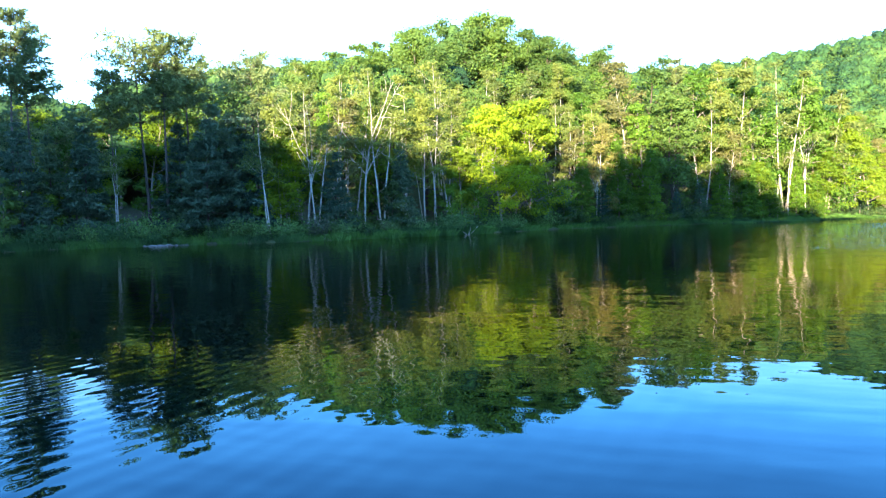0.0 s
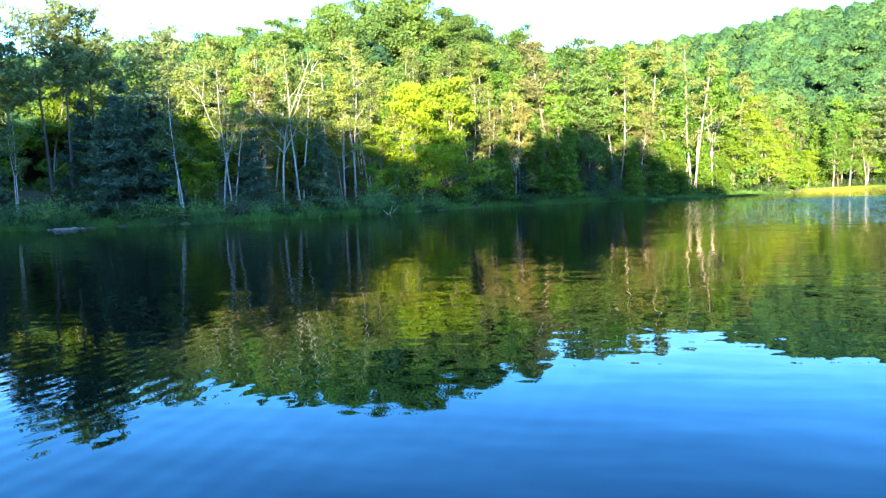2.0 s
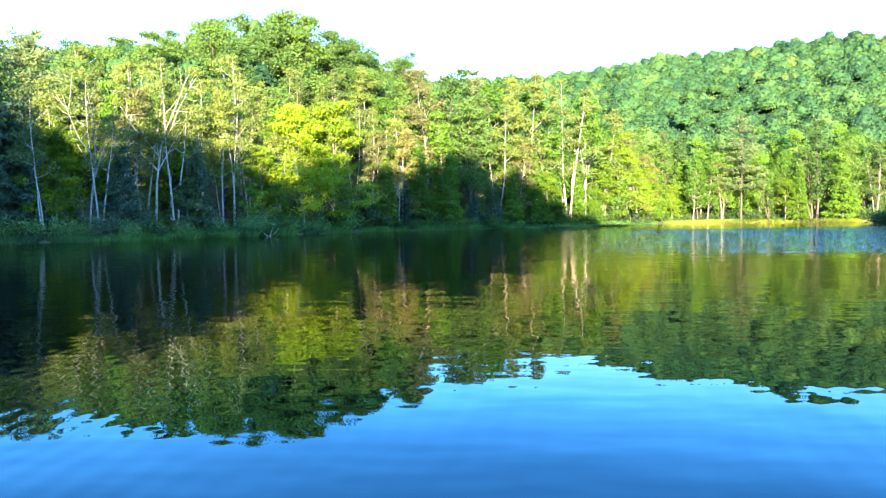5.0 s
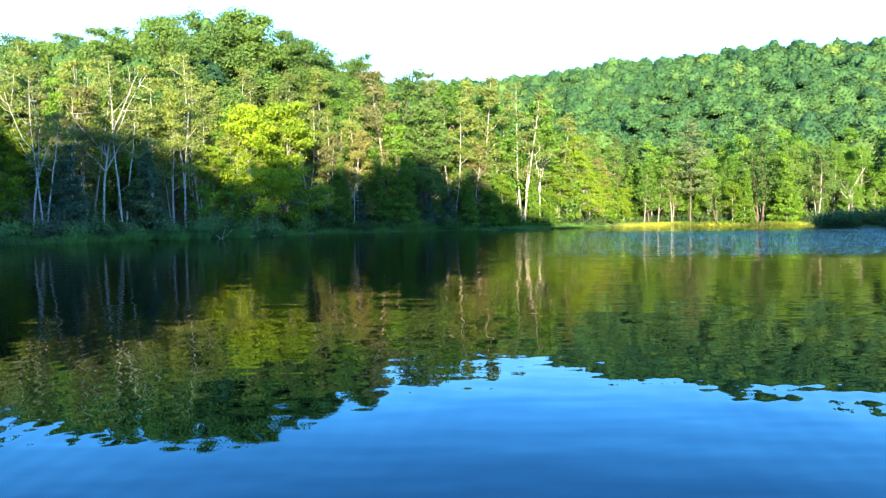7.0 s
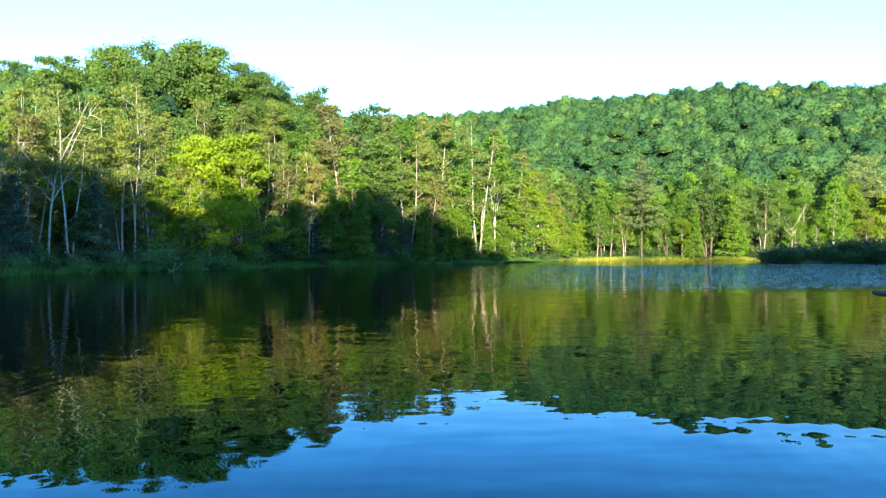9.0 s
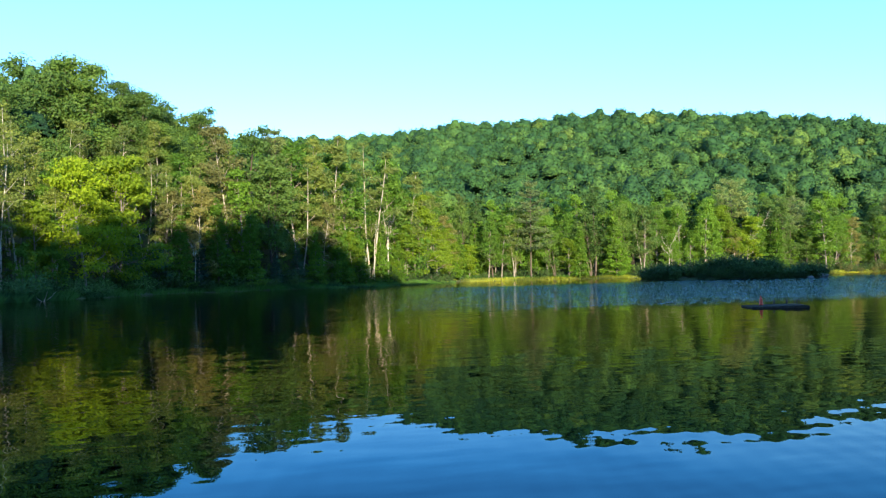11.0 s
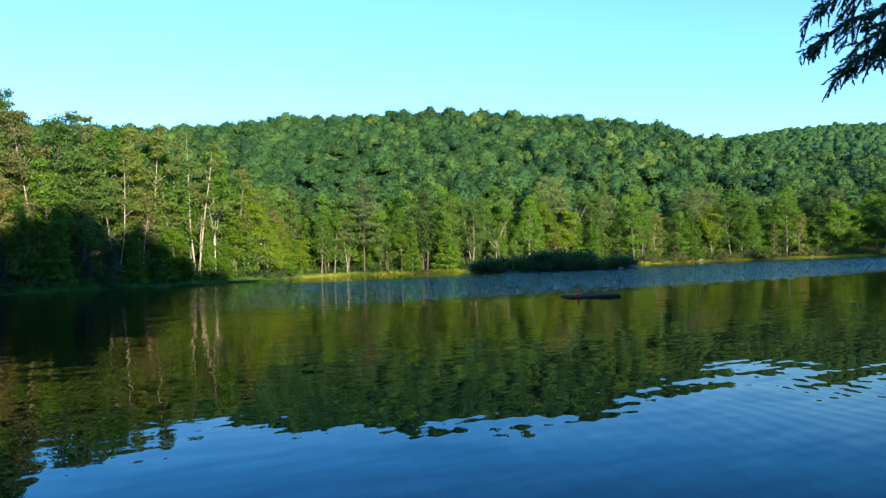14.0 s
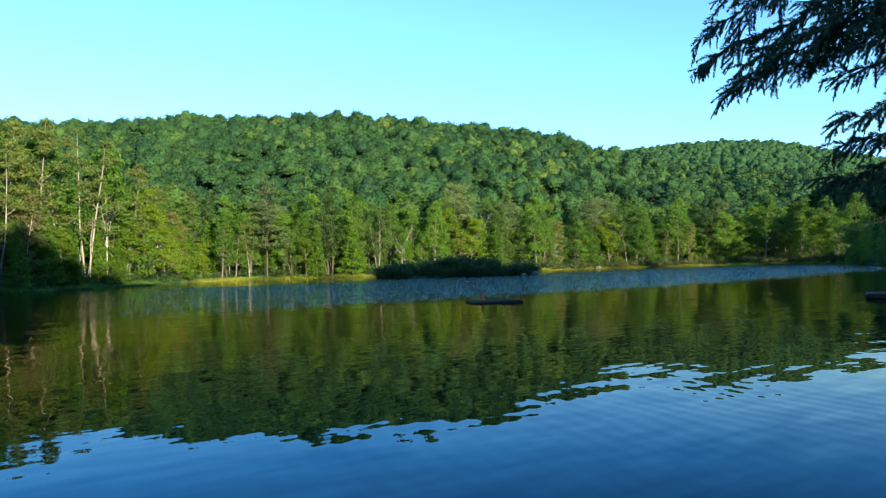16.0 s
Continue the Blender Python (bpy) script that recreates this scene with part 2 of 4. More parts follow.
STONE = plain("grey_stone", (0.15, 0.145, 0.135), 0.9, 5.0, 0.35)
BLEACHED = plain("bleached_wood", (0.45, 0.40, 0.33), 0.85, 12.0, 0.3)
DECK = plain("weathered_deck_wood", (0.05, 0.044, 0.036), 0.95, 10.0, 0.4, shine=0.1)
FLOAT = plain("black_float_plastic", (0.012, 0.012, 0.013), 0.6, 6.0, 0.3, shine=0.2)
RED = plain("red_plastic", (0.75, 0.05, 0.012), 0.45, 20.0, 0.15)
STEEL = plain("dull_dark_steel", (0.06, 0.06, 0.065), 0.5, 30.0, 0.2, 0.6)
FLOOR = ground_material()
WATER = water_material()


# ---- mesh helpers ----
def quick_mesh(name, verts, faces, mat, smooth=False, tint=None):
    """A mesh from an array of points and one array of equal-sided faces."""
    verts, faces = np.asarray(verts, np.float32), np.asarray(faces, np.int32)
    me = bpy.data.meshes.new(name)
    k = faces.shape[1]
    me.vertices.add(len(verts))
    me.vertices.foreach_set("co", verts.ravel())
    me.loops.add(faces.size)
    me.loops.foreach_set("vertex_index", faces.ravel())
    me.polygons.add(len(faces))
    me.polygons.foreach_set("loop_start", np.arange(0, faces.size, k, dtype=np.int32))
    me.polygons.foreach_set("use_smooth", np.full(len(faces), smooth))
    if tint is not None:
        me.attributes.new("tint", "FLOAT", "POINT").data.foreach_set("value", np.asarray(tint, np.float32))
    me.materials.append(mat)
    me.update(calc_edges=True)
    return me


def part(name, mesh, parent, label=""):
    ob = new(name, mesh)
    ob.parent = parent
    if label:
        ob["label"] = label
    return ob


class Tubes:
    """Tapered round limbs gathered into one mesh."""

    def __init__(self, sides=7):
        self.v, self.f, self.sides = [], [], sides

    def add(self, path, radii):
        path = [Vector(p) for p in path]
        n, base = self.sides, len(self.v)
        for i, p in enumerate(path):
            way = (path[min(i + 1, len(path) - 1)] - path[max(i - 1, 0)]).normalized()
            side = way.orthogonal().normalized() if abs(way.z) < 0.9 else Vector((1, 0, 0)).cross(way).normalized()
            up = way.cross(side)
            for k in range(n):
                a = 2 * math.pi * k / n
                self.v.append(p + (side * math.cos(a) + up * math.sin(a)) * radii[i])
        for i in range(len(path) - 1):
            for k in range(n):
                a, b = base + i * n + k, base + i * n + (k + 1) % n
                self.f.append((a, b, b + n, a + n))

    def mesh(self, name, mat):
        return quick_mesh(name, [tuple(v) for v in self.v], self.f, mat, True)


def leaf_sprays(rng, centres, size, flat=0.1, long=1.5, droop=0.0, outward=None, wide=0.42):
    """Small leaf sprays, one face each, at the given points."""
    n = len(centres)
    nrm = rng.normal(size=(n, 3))
    nrm[:, 2] = np.abs(nrm[:, 2]) * 0.7 + flat
    if outward is not None:
        nrm += outward * 0.7
    nrm /= np.linalg.norm(nrm, axis=1)[:, None]
    ref = rng.normal(size=(n, 3))
    ref[:, 2] -= droop
    t1 = ref - nrm * (ref * nrm).sum(1)[:, None]
    t1 /= np.linalg.norm(t1, axis=1)[:, None] + 1e-9
    t2 = np.cross(nrm, t1)
    s = size * rng.uniform(0.6, 1.35, n)[:, None]
    fold = nrm * s * rng.uniform(-0.25, 0.25, n)[:, None]
    back = centres - t1 * s * 0.5 * long
    corners = np.stack((back + t2 * s * wide + fold, centres + t1 * s * 0.5 * long, back - t2 * s * wide), 1)
    return corners.reshape(-1, 3)


def tri_index(n):
    return np.arange(3 * n, dtype=np.int32).reshape(n, 3)


def quad_index(n):
    return np.arange(4 * n, dtype=np.int32).reshape(n, 4)


# ---- the lie of the land ----
SHORE = ((-180, 60), (-95, 60), (-75, 76), (-60, 78), (-48, 78), (-40, 79), (-33, 76), (-27, 76), (-17, 86), (-9, 104),
         (-1, 112), (6, 130), (9.5, 138), (11.5, 150), (13, 166), (20, 170), (26, 172), (33, 190), (40, 206), (44, 228),
         (52, 244), (58, 246), (61, 215), (64, 150), (70, 95), (80, 60), (100, 50), (180, 50))
NEAR_RIDGE = ((-180, 4), (-90, 6), (-60, 8), (-50, 9.0), (-40, 9.8), (-35, 10.8), (-31, 11.5), (-25, 12.1), (-22, 13.2), (-18, 14.0), (-12, 13.5),
              (-8, 12.5), (-5, 10.9), (-2, 9.6), (2, 7.6), (10, 6), (180, 5))
FAR_RIDGE = ((-180, 3), (-60, 5), (-12, 9.0), (-4, 10.2), (2, 10.6), (7, 10.6), (13, 11.4), (26, 11.8), (31, 11.2), (38, 10.4),
             (42, 9.5), (46, 8.1), (50, 7.0), (55, 6.2), (62, 5.5), (75, 4.5), (100, 3), (180, 3))
LAST_RIDGE = ((-180, 3), (30, 5), (38, 6.4), (42, 7.6), (46, 8.2), (50, 8.4), (54, 8.4), (57, 8.0), (60, 7.2), (64, 6.1), (75, 5),
              (120, 3), (180, 3))


# crest of the unseen steep wooded hill behind the eye, along x, shaped by the shade wanted
SHADE_CREST = ((-200, 23), (-62, 24), (-50, 24), (-45, 22.5), (-41, 18.5), (-36.5, 16.5), (-33.8, 20), (-29.4, 22), (-26.5, 19.5), (-22.3, 17.5), (-16.7, 21.5),
         (-10, 25.5), (-4.3, 28), (10.6, 29.5), (19, 25), (28, 22), (45, 22.5), (78, 22), (139, 22), (170, 21), (180, 23), (188, 23), (196, 17), (216, 14), (400, 12))


def table(rows, az):
    return np.interp(az, [r[0] for r in rows], [r[1] for r in rows])


def smooth(p):
    p = np.clip(p, 0, 1)
    return p * p * (3 - 2 * p)


def land(x, y):
    """Height of the ground above the water, for arrays of places."""
    x, y = np.asarray(x, float), np.asarray(y, float)
    az, d = np.degrees(np.arctan2(x, y)), np.hypot(x, y)
    edge = table(SHORE, az) + 1.2 * np.sin(az * 1.7) + 0.7 * np.sin(az * 4.3 + 1)
    inland = d - edge
    bank = np.where(inland > 0, 0.35 * (1 - np.exp(-np.clip(inland, 0, 99) / 2.5)) + 0.02 * np.clip(inland, 0, 40),
                    np.maximum(0.2 * inland, -2.0))
    near = np.tan(np.radians(table(NEAR_RIDGE, az))) * 150 + 2 - 18.5
    near = np.clip(near, 0, None) * smooth((d - edge - 6) / np.maximum(144 - edge, 20)) * (1 - 0.5 * smooth((d - 160) / 160))
    start = np.maximum(edge + 12, np.where(az < 10, 215, 0))
    far = np.tan(np.radians(table(FAR_RIDGE, az))) * 430 + 2 - 15
    p = np.clip((d - start) / (430 - start), 0, 1)
    far = np.clip(far, 0, None) * np.where(d < 430, p ** 1.1, 1 - 0.3 * smooth((d - 430) / 300))
    last = np.tan(np.radians(table(LAST_RIDGE, az))) * 1300 + 2 - 10
    last = np.clip(last, 0, None) * np.where(d < 1300, np.clip((d - 420) / 880, 0, 1) ** 1.05, 1 - 0.4 * smooth((d - 1300) / 1500))
    hills = np.maximum(np.maximum(near, far), last)
    # the bank on which the eye stands
    own = 1.4 - (x * math.sin(radians(5)) + y * math.cos(radians(5))) - 0.0015 * np.abs(x) ** 1.6
    own_z = np.where(own > 0, 0.32 * (1 - np.exp(-np.clip(own, 0, 99) / 1.2)) + 0.03 * np.clip(own, 0, 200), np.maximum(0.35 * own, -2.0))
    # unseen hill added behind the eye to block the low sun
    own_z = own_z + (table(SHADE_CREST, x) + 9.5) * smooth((-y - 8) / 36)
    bumps = 0.25 * np.sin(x * 0.31 + 1) * np.sin(y * 0.27) * np.clip(inland / 10, 0, 1)
    # the islet
    ix, iy = ISLET
    ang = radians(-ISLET_TURN)
    u = (x - ix) * math.cos(ang) - (y - iy) * math.sin(ang)
    v = (x - ix) * math.sin(ang) + (y - iy) * math.cos(ang)
    r = np.hypot(u / 15.5, v / 5.5)
    islet = 1.3 * (1 - r) * np.where(r < 1, 1, 1.5)
    return np.maximum(np.maximum(bank + hills + bumps, own_z), np.clip(islet, -2.2, None))


ISLET, ISLET_TURN = (73.3, 112.2), -33.0


def ground_at(x, y):
    return float(land(x, y))


def at(az, d):
    """The place at that bearing and distance from the eye."""
    return d * math.sin(radians(az)), d * math.cos(radians(az))


def build_ground():
    azs = np.radians(np.linspace(-180, 180, 265)[:-1])
    rings = np.concatenate((np.linspace(0.02, 12, 15), np.linspace(14, 70, 15), np.linspace(73, 260, 76),
                            np.geomspace(266, 4500, 46)))
    aa, rr = np.meshgrid(azs, rings)
    x, y = rr * np.sin(aa), rr * np.cos(aa)
    verts = np.stack((x, y, land(x, y)), -1).reshape(-1, 3)
    n, m = len(azs), len(rings)
    i, j = np.meshgrid(np.arange(m - 1), np.arange(n), indexing="ij")
    a, b = i * n + j, i * n + (j + 1) % n
    faces = np.stack((a, a + n, b + n, b), -1).reshape(-1, 4)
    ground = new("ground", quick_mesh("ground", verts, faces, FLOOR, True))
    tagged(ground, "brown and green woodland floor rising from the lake", "ground", kind="structure")
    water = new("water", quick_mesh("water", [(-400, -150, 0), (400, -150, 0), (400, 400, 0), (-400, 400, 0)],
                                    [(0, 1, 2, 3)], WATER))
    tagged(water, "calm dark lake with faint ripples mirroring the woods", "water", kind="structure")


build_ground()


# ---- kinds of tree ----
def limb_path(rng, start, way, length, steps, lift, wander):
    p, path = np.array(start, float), [tuple(start)]
    way = np.array(way, float)
    for _ in range(steps):
        way = way + rng.normal(size=3) * wander + np.array((0, 0, lift))
        way /= np.linalg.norm(way)
        p = p + way * length / steps
        path.append(tuple(p))
    return path


def broadleaf(name, label, category, leaves, bark, seed, height=20.0, spread=4.0, bare=0.35, trunk=0.2, clumps=46,
              per=46, leaf=0.42, forks=1, lean=0.0, thin=1.0, flatness=0.55):
    """A deciduous tree: bent tapering trunk, limbs, twigs, and leaf clumps at their ends."""
    leaf, per = leaf * 0.8, int(per * 1.5)
    rng = np.random.default_rng(seed)
    root = tagged(new(name), label, category, group="trees of the lake shore")
    wood = Tubes(7)
    ends = []
    stems = []
    for k in range(forks):
        a = rng.uniform(0, 6.28)
        way = (lean + 0.12 * (k > 0) * math.cos(a), 0.12 * (k > 0) * math.sin(a), 1)
        top = height * (0.93 if k == 0 else rng.uniform(0.7, 0.9))
        start = (0.25 * (k > 0) * math.cos(a), 0.25 * (k > 0) * math.sin(a), -0.3)
        path = limb_path(rng, start, way, top, 9, 0.05, 0.045)
        radii = [trunk * (1.25 if i == 0 else 1 - 0.88 * i / 9) for i in range(10)]
        wood.add(path, radii)
        stems.append((np.array(path), radii))
    n_limbs = max(7, clumps // 4)
    for k in range(n_limbs):
        path, radii = stems[k % forks]
        f = bare + (0.96 - bare) * (k + rng.uniform(0, 1)) / n_limbs
        i = f * 9
        p0 = path[int(i)] + (path[min(int(i) + 1, 9)] - path[int(i)]) * (i - int(i))
        g = (f - bare) / (1 - bare)
        reach = spread * (0.55 + 0.6 * math.sin(math.pi * min(1, 0.2 + 0.75 * g))) * rng.uniform(0.7, 1.15) * (1 - 0.45 * g)
        a = k * 2.4 + rng.uniform(-0.5, 0.5)
        limb = limb_path(rng, p0, (math.cos(a), math.sin(a), 0.35 + 0.7 * g), reach, 4, 0.12, 0.16)
        r0 = radii[int(i)] * 0.5
        wood.add(limb, [max(0.012, r0 * (1 - 0.2 * q)) for q in range(5)])
        ends.append((limb[4], g))
        ends.append((limb[3], g))
        for _ in range(2):
            q = rng.integers(1, 4)
            twig = limb_path(rng, limb[q], rng.normal(size=3) + np.array((math.cos(a), math.sin(a), 0.3)), reach * 0.5, 3, 0.1, 0.2)
            wood.add(twig, [max(0.01, r0 * 0.45 * (1 - 0.28 * u)) for u in range(4)])
            ends.append((twig[3], g))
    for path, _ in stems:
        ends.append((tuple(path[9]), 1.0))
        ends.append((tuple(path[8]), 1.0))
    ends = [ends[k] for k in rng.permutation(len(ends))[:clumps]]
    centres, outs = [], []
    axis = stems[0][0].mean(0)
    for c, g in ends:
        n = max(4, int(per * rng.uniform(0.6, 1.4) * thin))
        size = spread * rng.uniform(0.25, 0.45) * (1 - 0.3 * g)
        off = rng.normal(size=(n, 3))
        off /= np.linalg.norm(off, axis=1)[:, None]
        off *= rng.uniform(0.15, 1.0, (n, 1)) ** 0.7
        outs.append(off)
        centres.append(np.array(c) + off * size * np.array((1.15, 1.15, flatness)))
    centres, outs = np.concatenate(centres), np.concatenate(outs)
    part("trunk", wood.mesh(name + "_wood", BARK[bark]), root)
    part("crown", quick_mesh(name + "_leaves", leaf_sprays(rng, centres, leaf, outward=outs * 2.4), tri_index(len(centres)), LEAF[leaves]), root)
    return root


def conifer(name, label, category, leaves, bark, seed, height=22.0, spread=3.2, bare=0.25, trunk=0.22, tiers=16, per=240,
            leaf=0.4, rise=0.1, ragged=0.3, power=0.9):
    """A conifer: straight trunk with whorls of flat layered boughs."""
    rng = np.random.default_rng(seed)
    root = tagged(new(name), label, category, group="trees of the lake shore")
    wood = Tubes(7)
    path = limb_path(rng, (0, 0, -0.3), (0, 0, 1), height, 9, 0.08, 0.012)
    wood.add(path, [trunk * (1.2 if i == 0 else 1 - 0.93 * i / 9) for i in range(10)])
    path = np.array(path)
    centres = []
    for k in range(tiers):
        f = bare + (0.97 - bare) * (k + rng.uniform(0, 0.6)) / tiers
        i = f * 9
        p0 = path[int(i)] + (path[min(int(i) + 1, 9)] - path[int(i)]) * (i - int(i))
        g = (f - bare) / (1 - bare)
        reach0 = spread * (1 - g) ** power + 0.25
        boughs = int(rng.integers(4, 7))
        for b in range(boughs):
            a = 6.28 * b / boughs + rng.uniform(-0.5, 0.5) + k
            reach = reach0 * rng.uniform(1 - ragged, 1 + ragged)
            bough = limb_path(rng, p0, (math.cos(a), math.sin(a), rise + 0.3 * g), reach, 4, 0.02, 0.08)
            wood.add(bough, [max(0.01, 0.045 * (1 - 0.2 * q)) for q in range(5)])
            n = max(3, int(per / boughs * reach / spread * 1.5))
            q = rng.uniform(0.25, 1.0, n) ** 0.7 * 4
            pts = np.array(bough)
            lo = np.clip(q.astype(int), 0, 3)
            base = pts[lo] + (pts[lo + 1] - pts[lo]) * (q - lo)[:, None]
            width = reach * 0.3 * np.sin(np.clip(q / 4, 0, 1) * 2.6 + 0.3)
            off = rng.normal(size=(n, 3)) * np.stack((width * 0.7, width * 0.7, np.full(n, 0.1 + 0.03 * reach)), 1)
            centres.append(base + off)
    centres = np.concatenate(centres)
    part("trunk", wood.mesh(name + "_wood", BARK[bark]), root)
    part("crown", quick_mesh(name + "_needles", leaf_sprays(rng, centres, leaf, flat=0.6, long=2.1, wide=0.27), tri_index(len(centres)), LEAF[leaves]), root)
    return root


def snag(name, label, bark, seed, height=16.0, trunk=0.17, forks=3, lean=0.06, spread=2.6, flare=0.34):
    """A bare, forked trunk with a few bleached limbs."""
    rng = np.random.default_rng(seed)
    root = tagged(new(name), label, "dead tree", group="bare trees of the lake shore")
    wood = Tubes(7)
    stem = limb_path(rng, (0, 0, -0.3), (lean, 0.02, 1), height * 0.55, 7, 0.06, 0.05)
    wood.add(stem, [trunk * (1.2 if i == 0 else 1 - 0.4 * i / 7) for i in range(8)])
    part("trunk", wood.mesh(name + "_stem", BARK[bark]), root)
    for k in range(forks):
        limbs = Tubes(6)
        a = k * 6.28 / forks + rng.uniform(-0.6, 0.6)
        p = stem[7] if k < 2 else stem[int(rng.integers(4, 7))]
        limb = limb_path(rng, p, (flare * math.cos(a), flare * math.sin(a), 1), height * rng.uniform(0.3, 0.48), 6, 0.05, 0.13)
        limbs.add(limb, [max(0.02, trunk * 0.55 * (1 - 0.14 * q)) for q in range(7)])
        bough = part("limb", limbs.mesh(name + "_limb", BARK[bark]), root)
        for _ in range(6):
            q = int(rng.integers(1, 6))
            twig = limb_path(rng, limb[q], rng.normal(size=3) * 0.8 + np.array((math.cos(a), math.sin(a), 0.7)), spread * rng.uniform(0.4, 0.9), 4, 0.05, 0.22)
            stick = Tubes(5)
            stick.add(twig, [max(0.012, trunk * 0.25 * (1 - 0.2 * u)) for u in range(5)])
            part("twig", stick.mesh(name + "_twig", BARK[bark]), bough)
    return root


def shrub(name, label, leaves, seed, height=2.2, spread=1.8, count=340, leaf=0.28):
    rng = np.random.default_rng(seed)
    root = tagged(new(name), label, "shrub", group="shrubs along the shore")
    wood = Tubes(5)
    centres = []
    for k in range(9):
        a = k * 2.4 + rng.uniform(-0.4, 0.4)
        stem = limb_path(rng, (0.15 * math.cos(a), 0.15 * math.sin(a), -0.15), (0.6 * math.cos(a), 0.6 * math.sin(a), 1),
                         height * rng.uniform(0.7, 1.05), 4, 0.0, 0.16)
        wood.add(stem, [0.03 * (1 - 0.2 * q) for q in range(5)])
        n = count // 9
        q = rng.uniform(0.8, 4.0, n)
        pts = np.array(stem)
        lo = np.clip(q.astype(int), 0, 3)
        base = pts[lo] + (pts[lo + 1] - pts[lo]) * (q - lo)[:, None]
        centres.append(base + rng.normal(size=(n, 3)) * np.array((0.26, 0.26, 0.2)) * spread * 0.8)
    centres = np.concatenate(centres)
    centres[:, 2] = np.abs(centres[:, 2])
    part("stems", wood.mesh(name + "_stems", BARK["dark"]), root)
    part("foliage", quick_mesh(name + "_leaves", leaf_sprays(rng, centres, leaf), tri_index(len(centres)), LEAF[leaves]), root)
    return root


def stand(ob, az, d, size=1.0, turn=None, used=set()):
    """Sets a tree at that bearing and distance: the first time the tree itself, later a copy."""
    x, y = at(az, d)
    turn = random.uniform(0, 360) if turn is None else turn
    m = pose(x, y, ground_at(x, y) - 0.05, 0, 0, turn)
    if ob.name in used:
        k = size / ob.scale[0]
        return copy_thing(ob, m @ Matrix.Diagonal((k, k, k, 1)))
    used.add(ob.name)
    ob.matrix_basis = m @ Matrix.Diagonal((size, size, size, 1))
    return ob


# ---- one tree of each kind ----
MAPLES = [broadleaf("maple_tree", "tall green maple with a full leafy crown", "tree", "maple", "grey", 11 + k, 20, 4.0, 0.18, 0.2, 68, 40, 0.335) for k in range(3)]
BROADS = [broadleaf("maple_tree", "broad green maple leafy down to the ground", "tree", "maple", "grey", 15 + k, 17, 4.9, 0.07, 0.2, 96, 52, 0.31) for k in range(2)]
BROAD_OAKS = [broadleaf("oak_tree", "dull green broad oak on the hill slope", "tree", "oak", "dark", 18 + k, 17, 4.9, 0.07, 0.2, 96, 52, 0.31) for k in range(2)]
OAKS = [broadleaf("oak_tree", "dark green oak with a broad rounded crown", "tree", "oak", "dark", 21 + k, 20, 4.4, 0.2, 0.24, 68, 50, 0.32, forks=1 + k % 2) for k in range(2)]
BRIGHT = [broadleaf("young_maple_tree", "young maple with bright yellow-green layered leaves", "tree", "bright", "grey", 31 + k, 14, 4.0, 0.14, 0.15, 62, 92, 0.24, flatness=0.4) for k in range(2)]
BIRCHES = [broadleaf("birch_tree", "slender pale-barked birch with thin light green leaves", "tree", "birch", "pale", 41 + k, 20, 2.9, 0.3, 0.14, 58, 62, 0.235, 1 + k % 2, 0.05 * (k - 1), thin=0.9) for k in range(3)]
OLIVES = [broadleaf("ash_tree", "olive-brown tree with thin sun-browned leaves", "tree", "olive", "pale", 51 + k, 17, 3.1, 0.14, 0.13, 62, 72, 0.22) for k in range(2)]
PINES = [conifer("pine_tree", "tall white pine with open layered blue-green boughs", "tree", "pine", "dark", 61 + k, 24, 5.0, 0.56, 0.24, 7, 440, 0.34, 0.3, 0.55, 0.4) for k in range(2)]
PINES += [conifer("pine_tree", "tall narrow white pine with open tufted boughs", "tree", "pine", "dark", 65 + k, 24, 2.6, 0.6, 0.2, 8, 330, 0.3, 0.35, 0.5, 0.5) for k in range(2)]
SHORE_PINE = conifer("pine_tree", "white pine with level boughs far down its trunk", "tree", "pine", "dark", 67, 24, 4.3, 0.3, 0.22, 11, 420, 0.34, 0.18, 0.5, 0.5)
HEMLOCKS = [conifer("hemlock_tree", "dark green hemlock with drooping layered boughs", "tree", "hemlock", "dark", 71 + k, 16, 3.2, 0.12, 0.18, 16, 330, 0.36, -0.12, 0.3, 0.85) for k in range(2)]
FIRS = [conifer("fir_tree", "narrow light green fir with short level boughs", "tree", "maple", "grey", 81, 14, 2.4, 0.08, 0.14, 18, 330, 0.3, 0.05, 0.25, 0.9)]
SNAGS = [snag("forked_birch_snag", "bare white forked birch trunk with bleached limbs", "white", 91, 17, 0.135, 6, 0.0, 2.6, 0.72),
         snag("leaning_birch_snag", "leaning bare white birch trunk forked at the top", "white", 92, 14, 0.115, 3, 0.16, 2.0, 0.42),
         snag("thin_birch_snag", "thin bare white birch stem among dark trees", "white", 93, 13, 0.095, 2, -0.04, 1.2)]
WHITES = [broadleaf("white_birch_tree", "tall white birch with a thin yellow-green crown", "tree", "birch", "white", 141 + k, 21, 3.3, 0.5, 0.13, 44, 60, 0.23, 2, 0.04 * (1 - k), thin=0.75) for k in range(3)]
BROW = broadleaf("oak_tree", "large dark green oak with a broad rounded crown", "tree", "oak", "dark", 25, 20, 4.8, 0.2, 0.26, 90, 130, 0.25, 2)
SHRUBS = [shrub("shrub", "dense dark green shrub on the bank", "shrub", 101, 2.4, 2.0, 640, 0.2),
          shrub("shrub", "low spreading green shrub by the water", "shrub", 102, 1.7, 2.0, 560, 0.2),
          shrub("willow_shrub", "grey-green willow shrub at the water's edge", "willow", 103, 2.6, 2.0, 700, 0.18),
          shrub("alder_shrub", "leafy bright green alder shrub on the bank", "alder", 104, 2.8, 2.3, 1000, 0.17)]
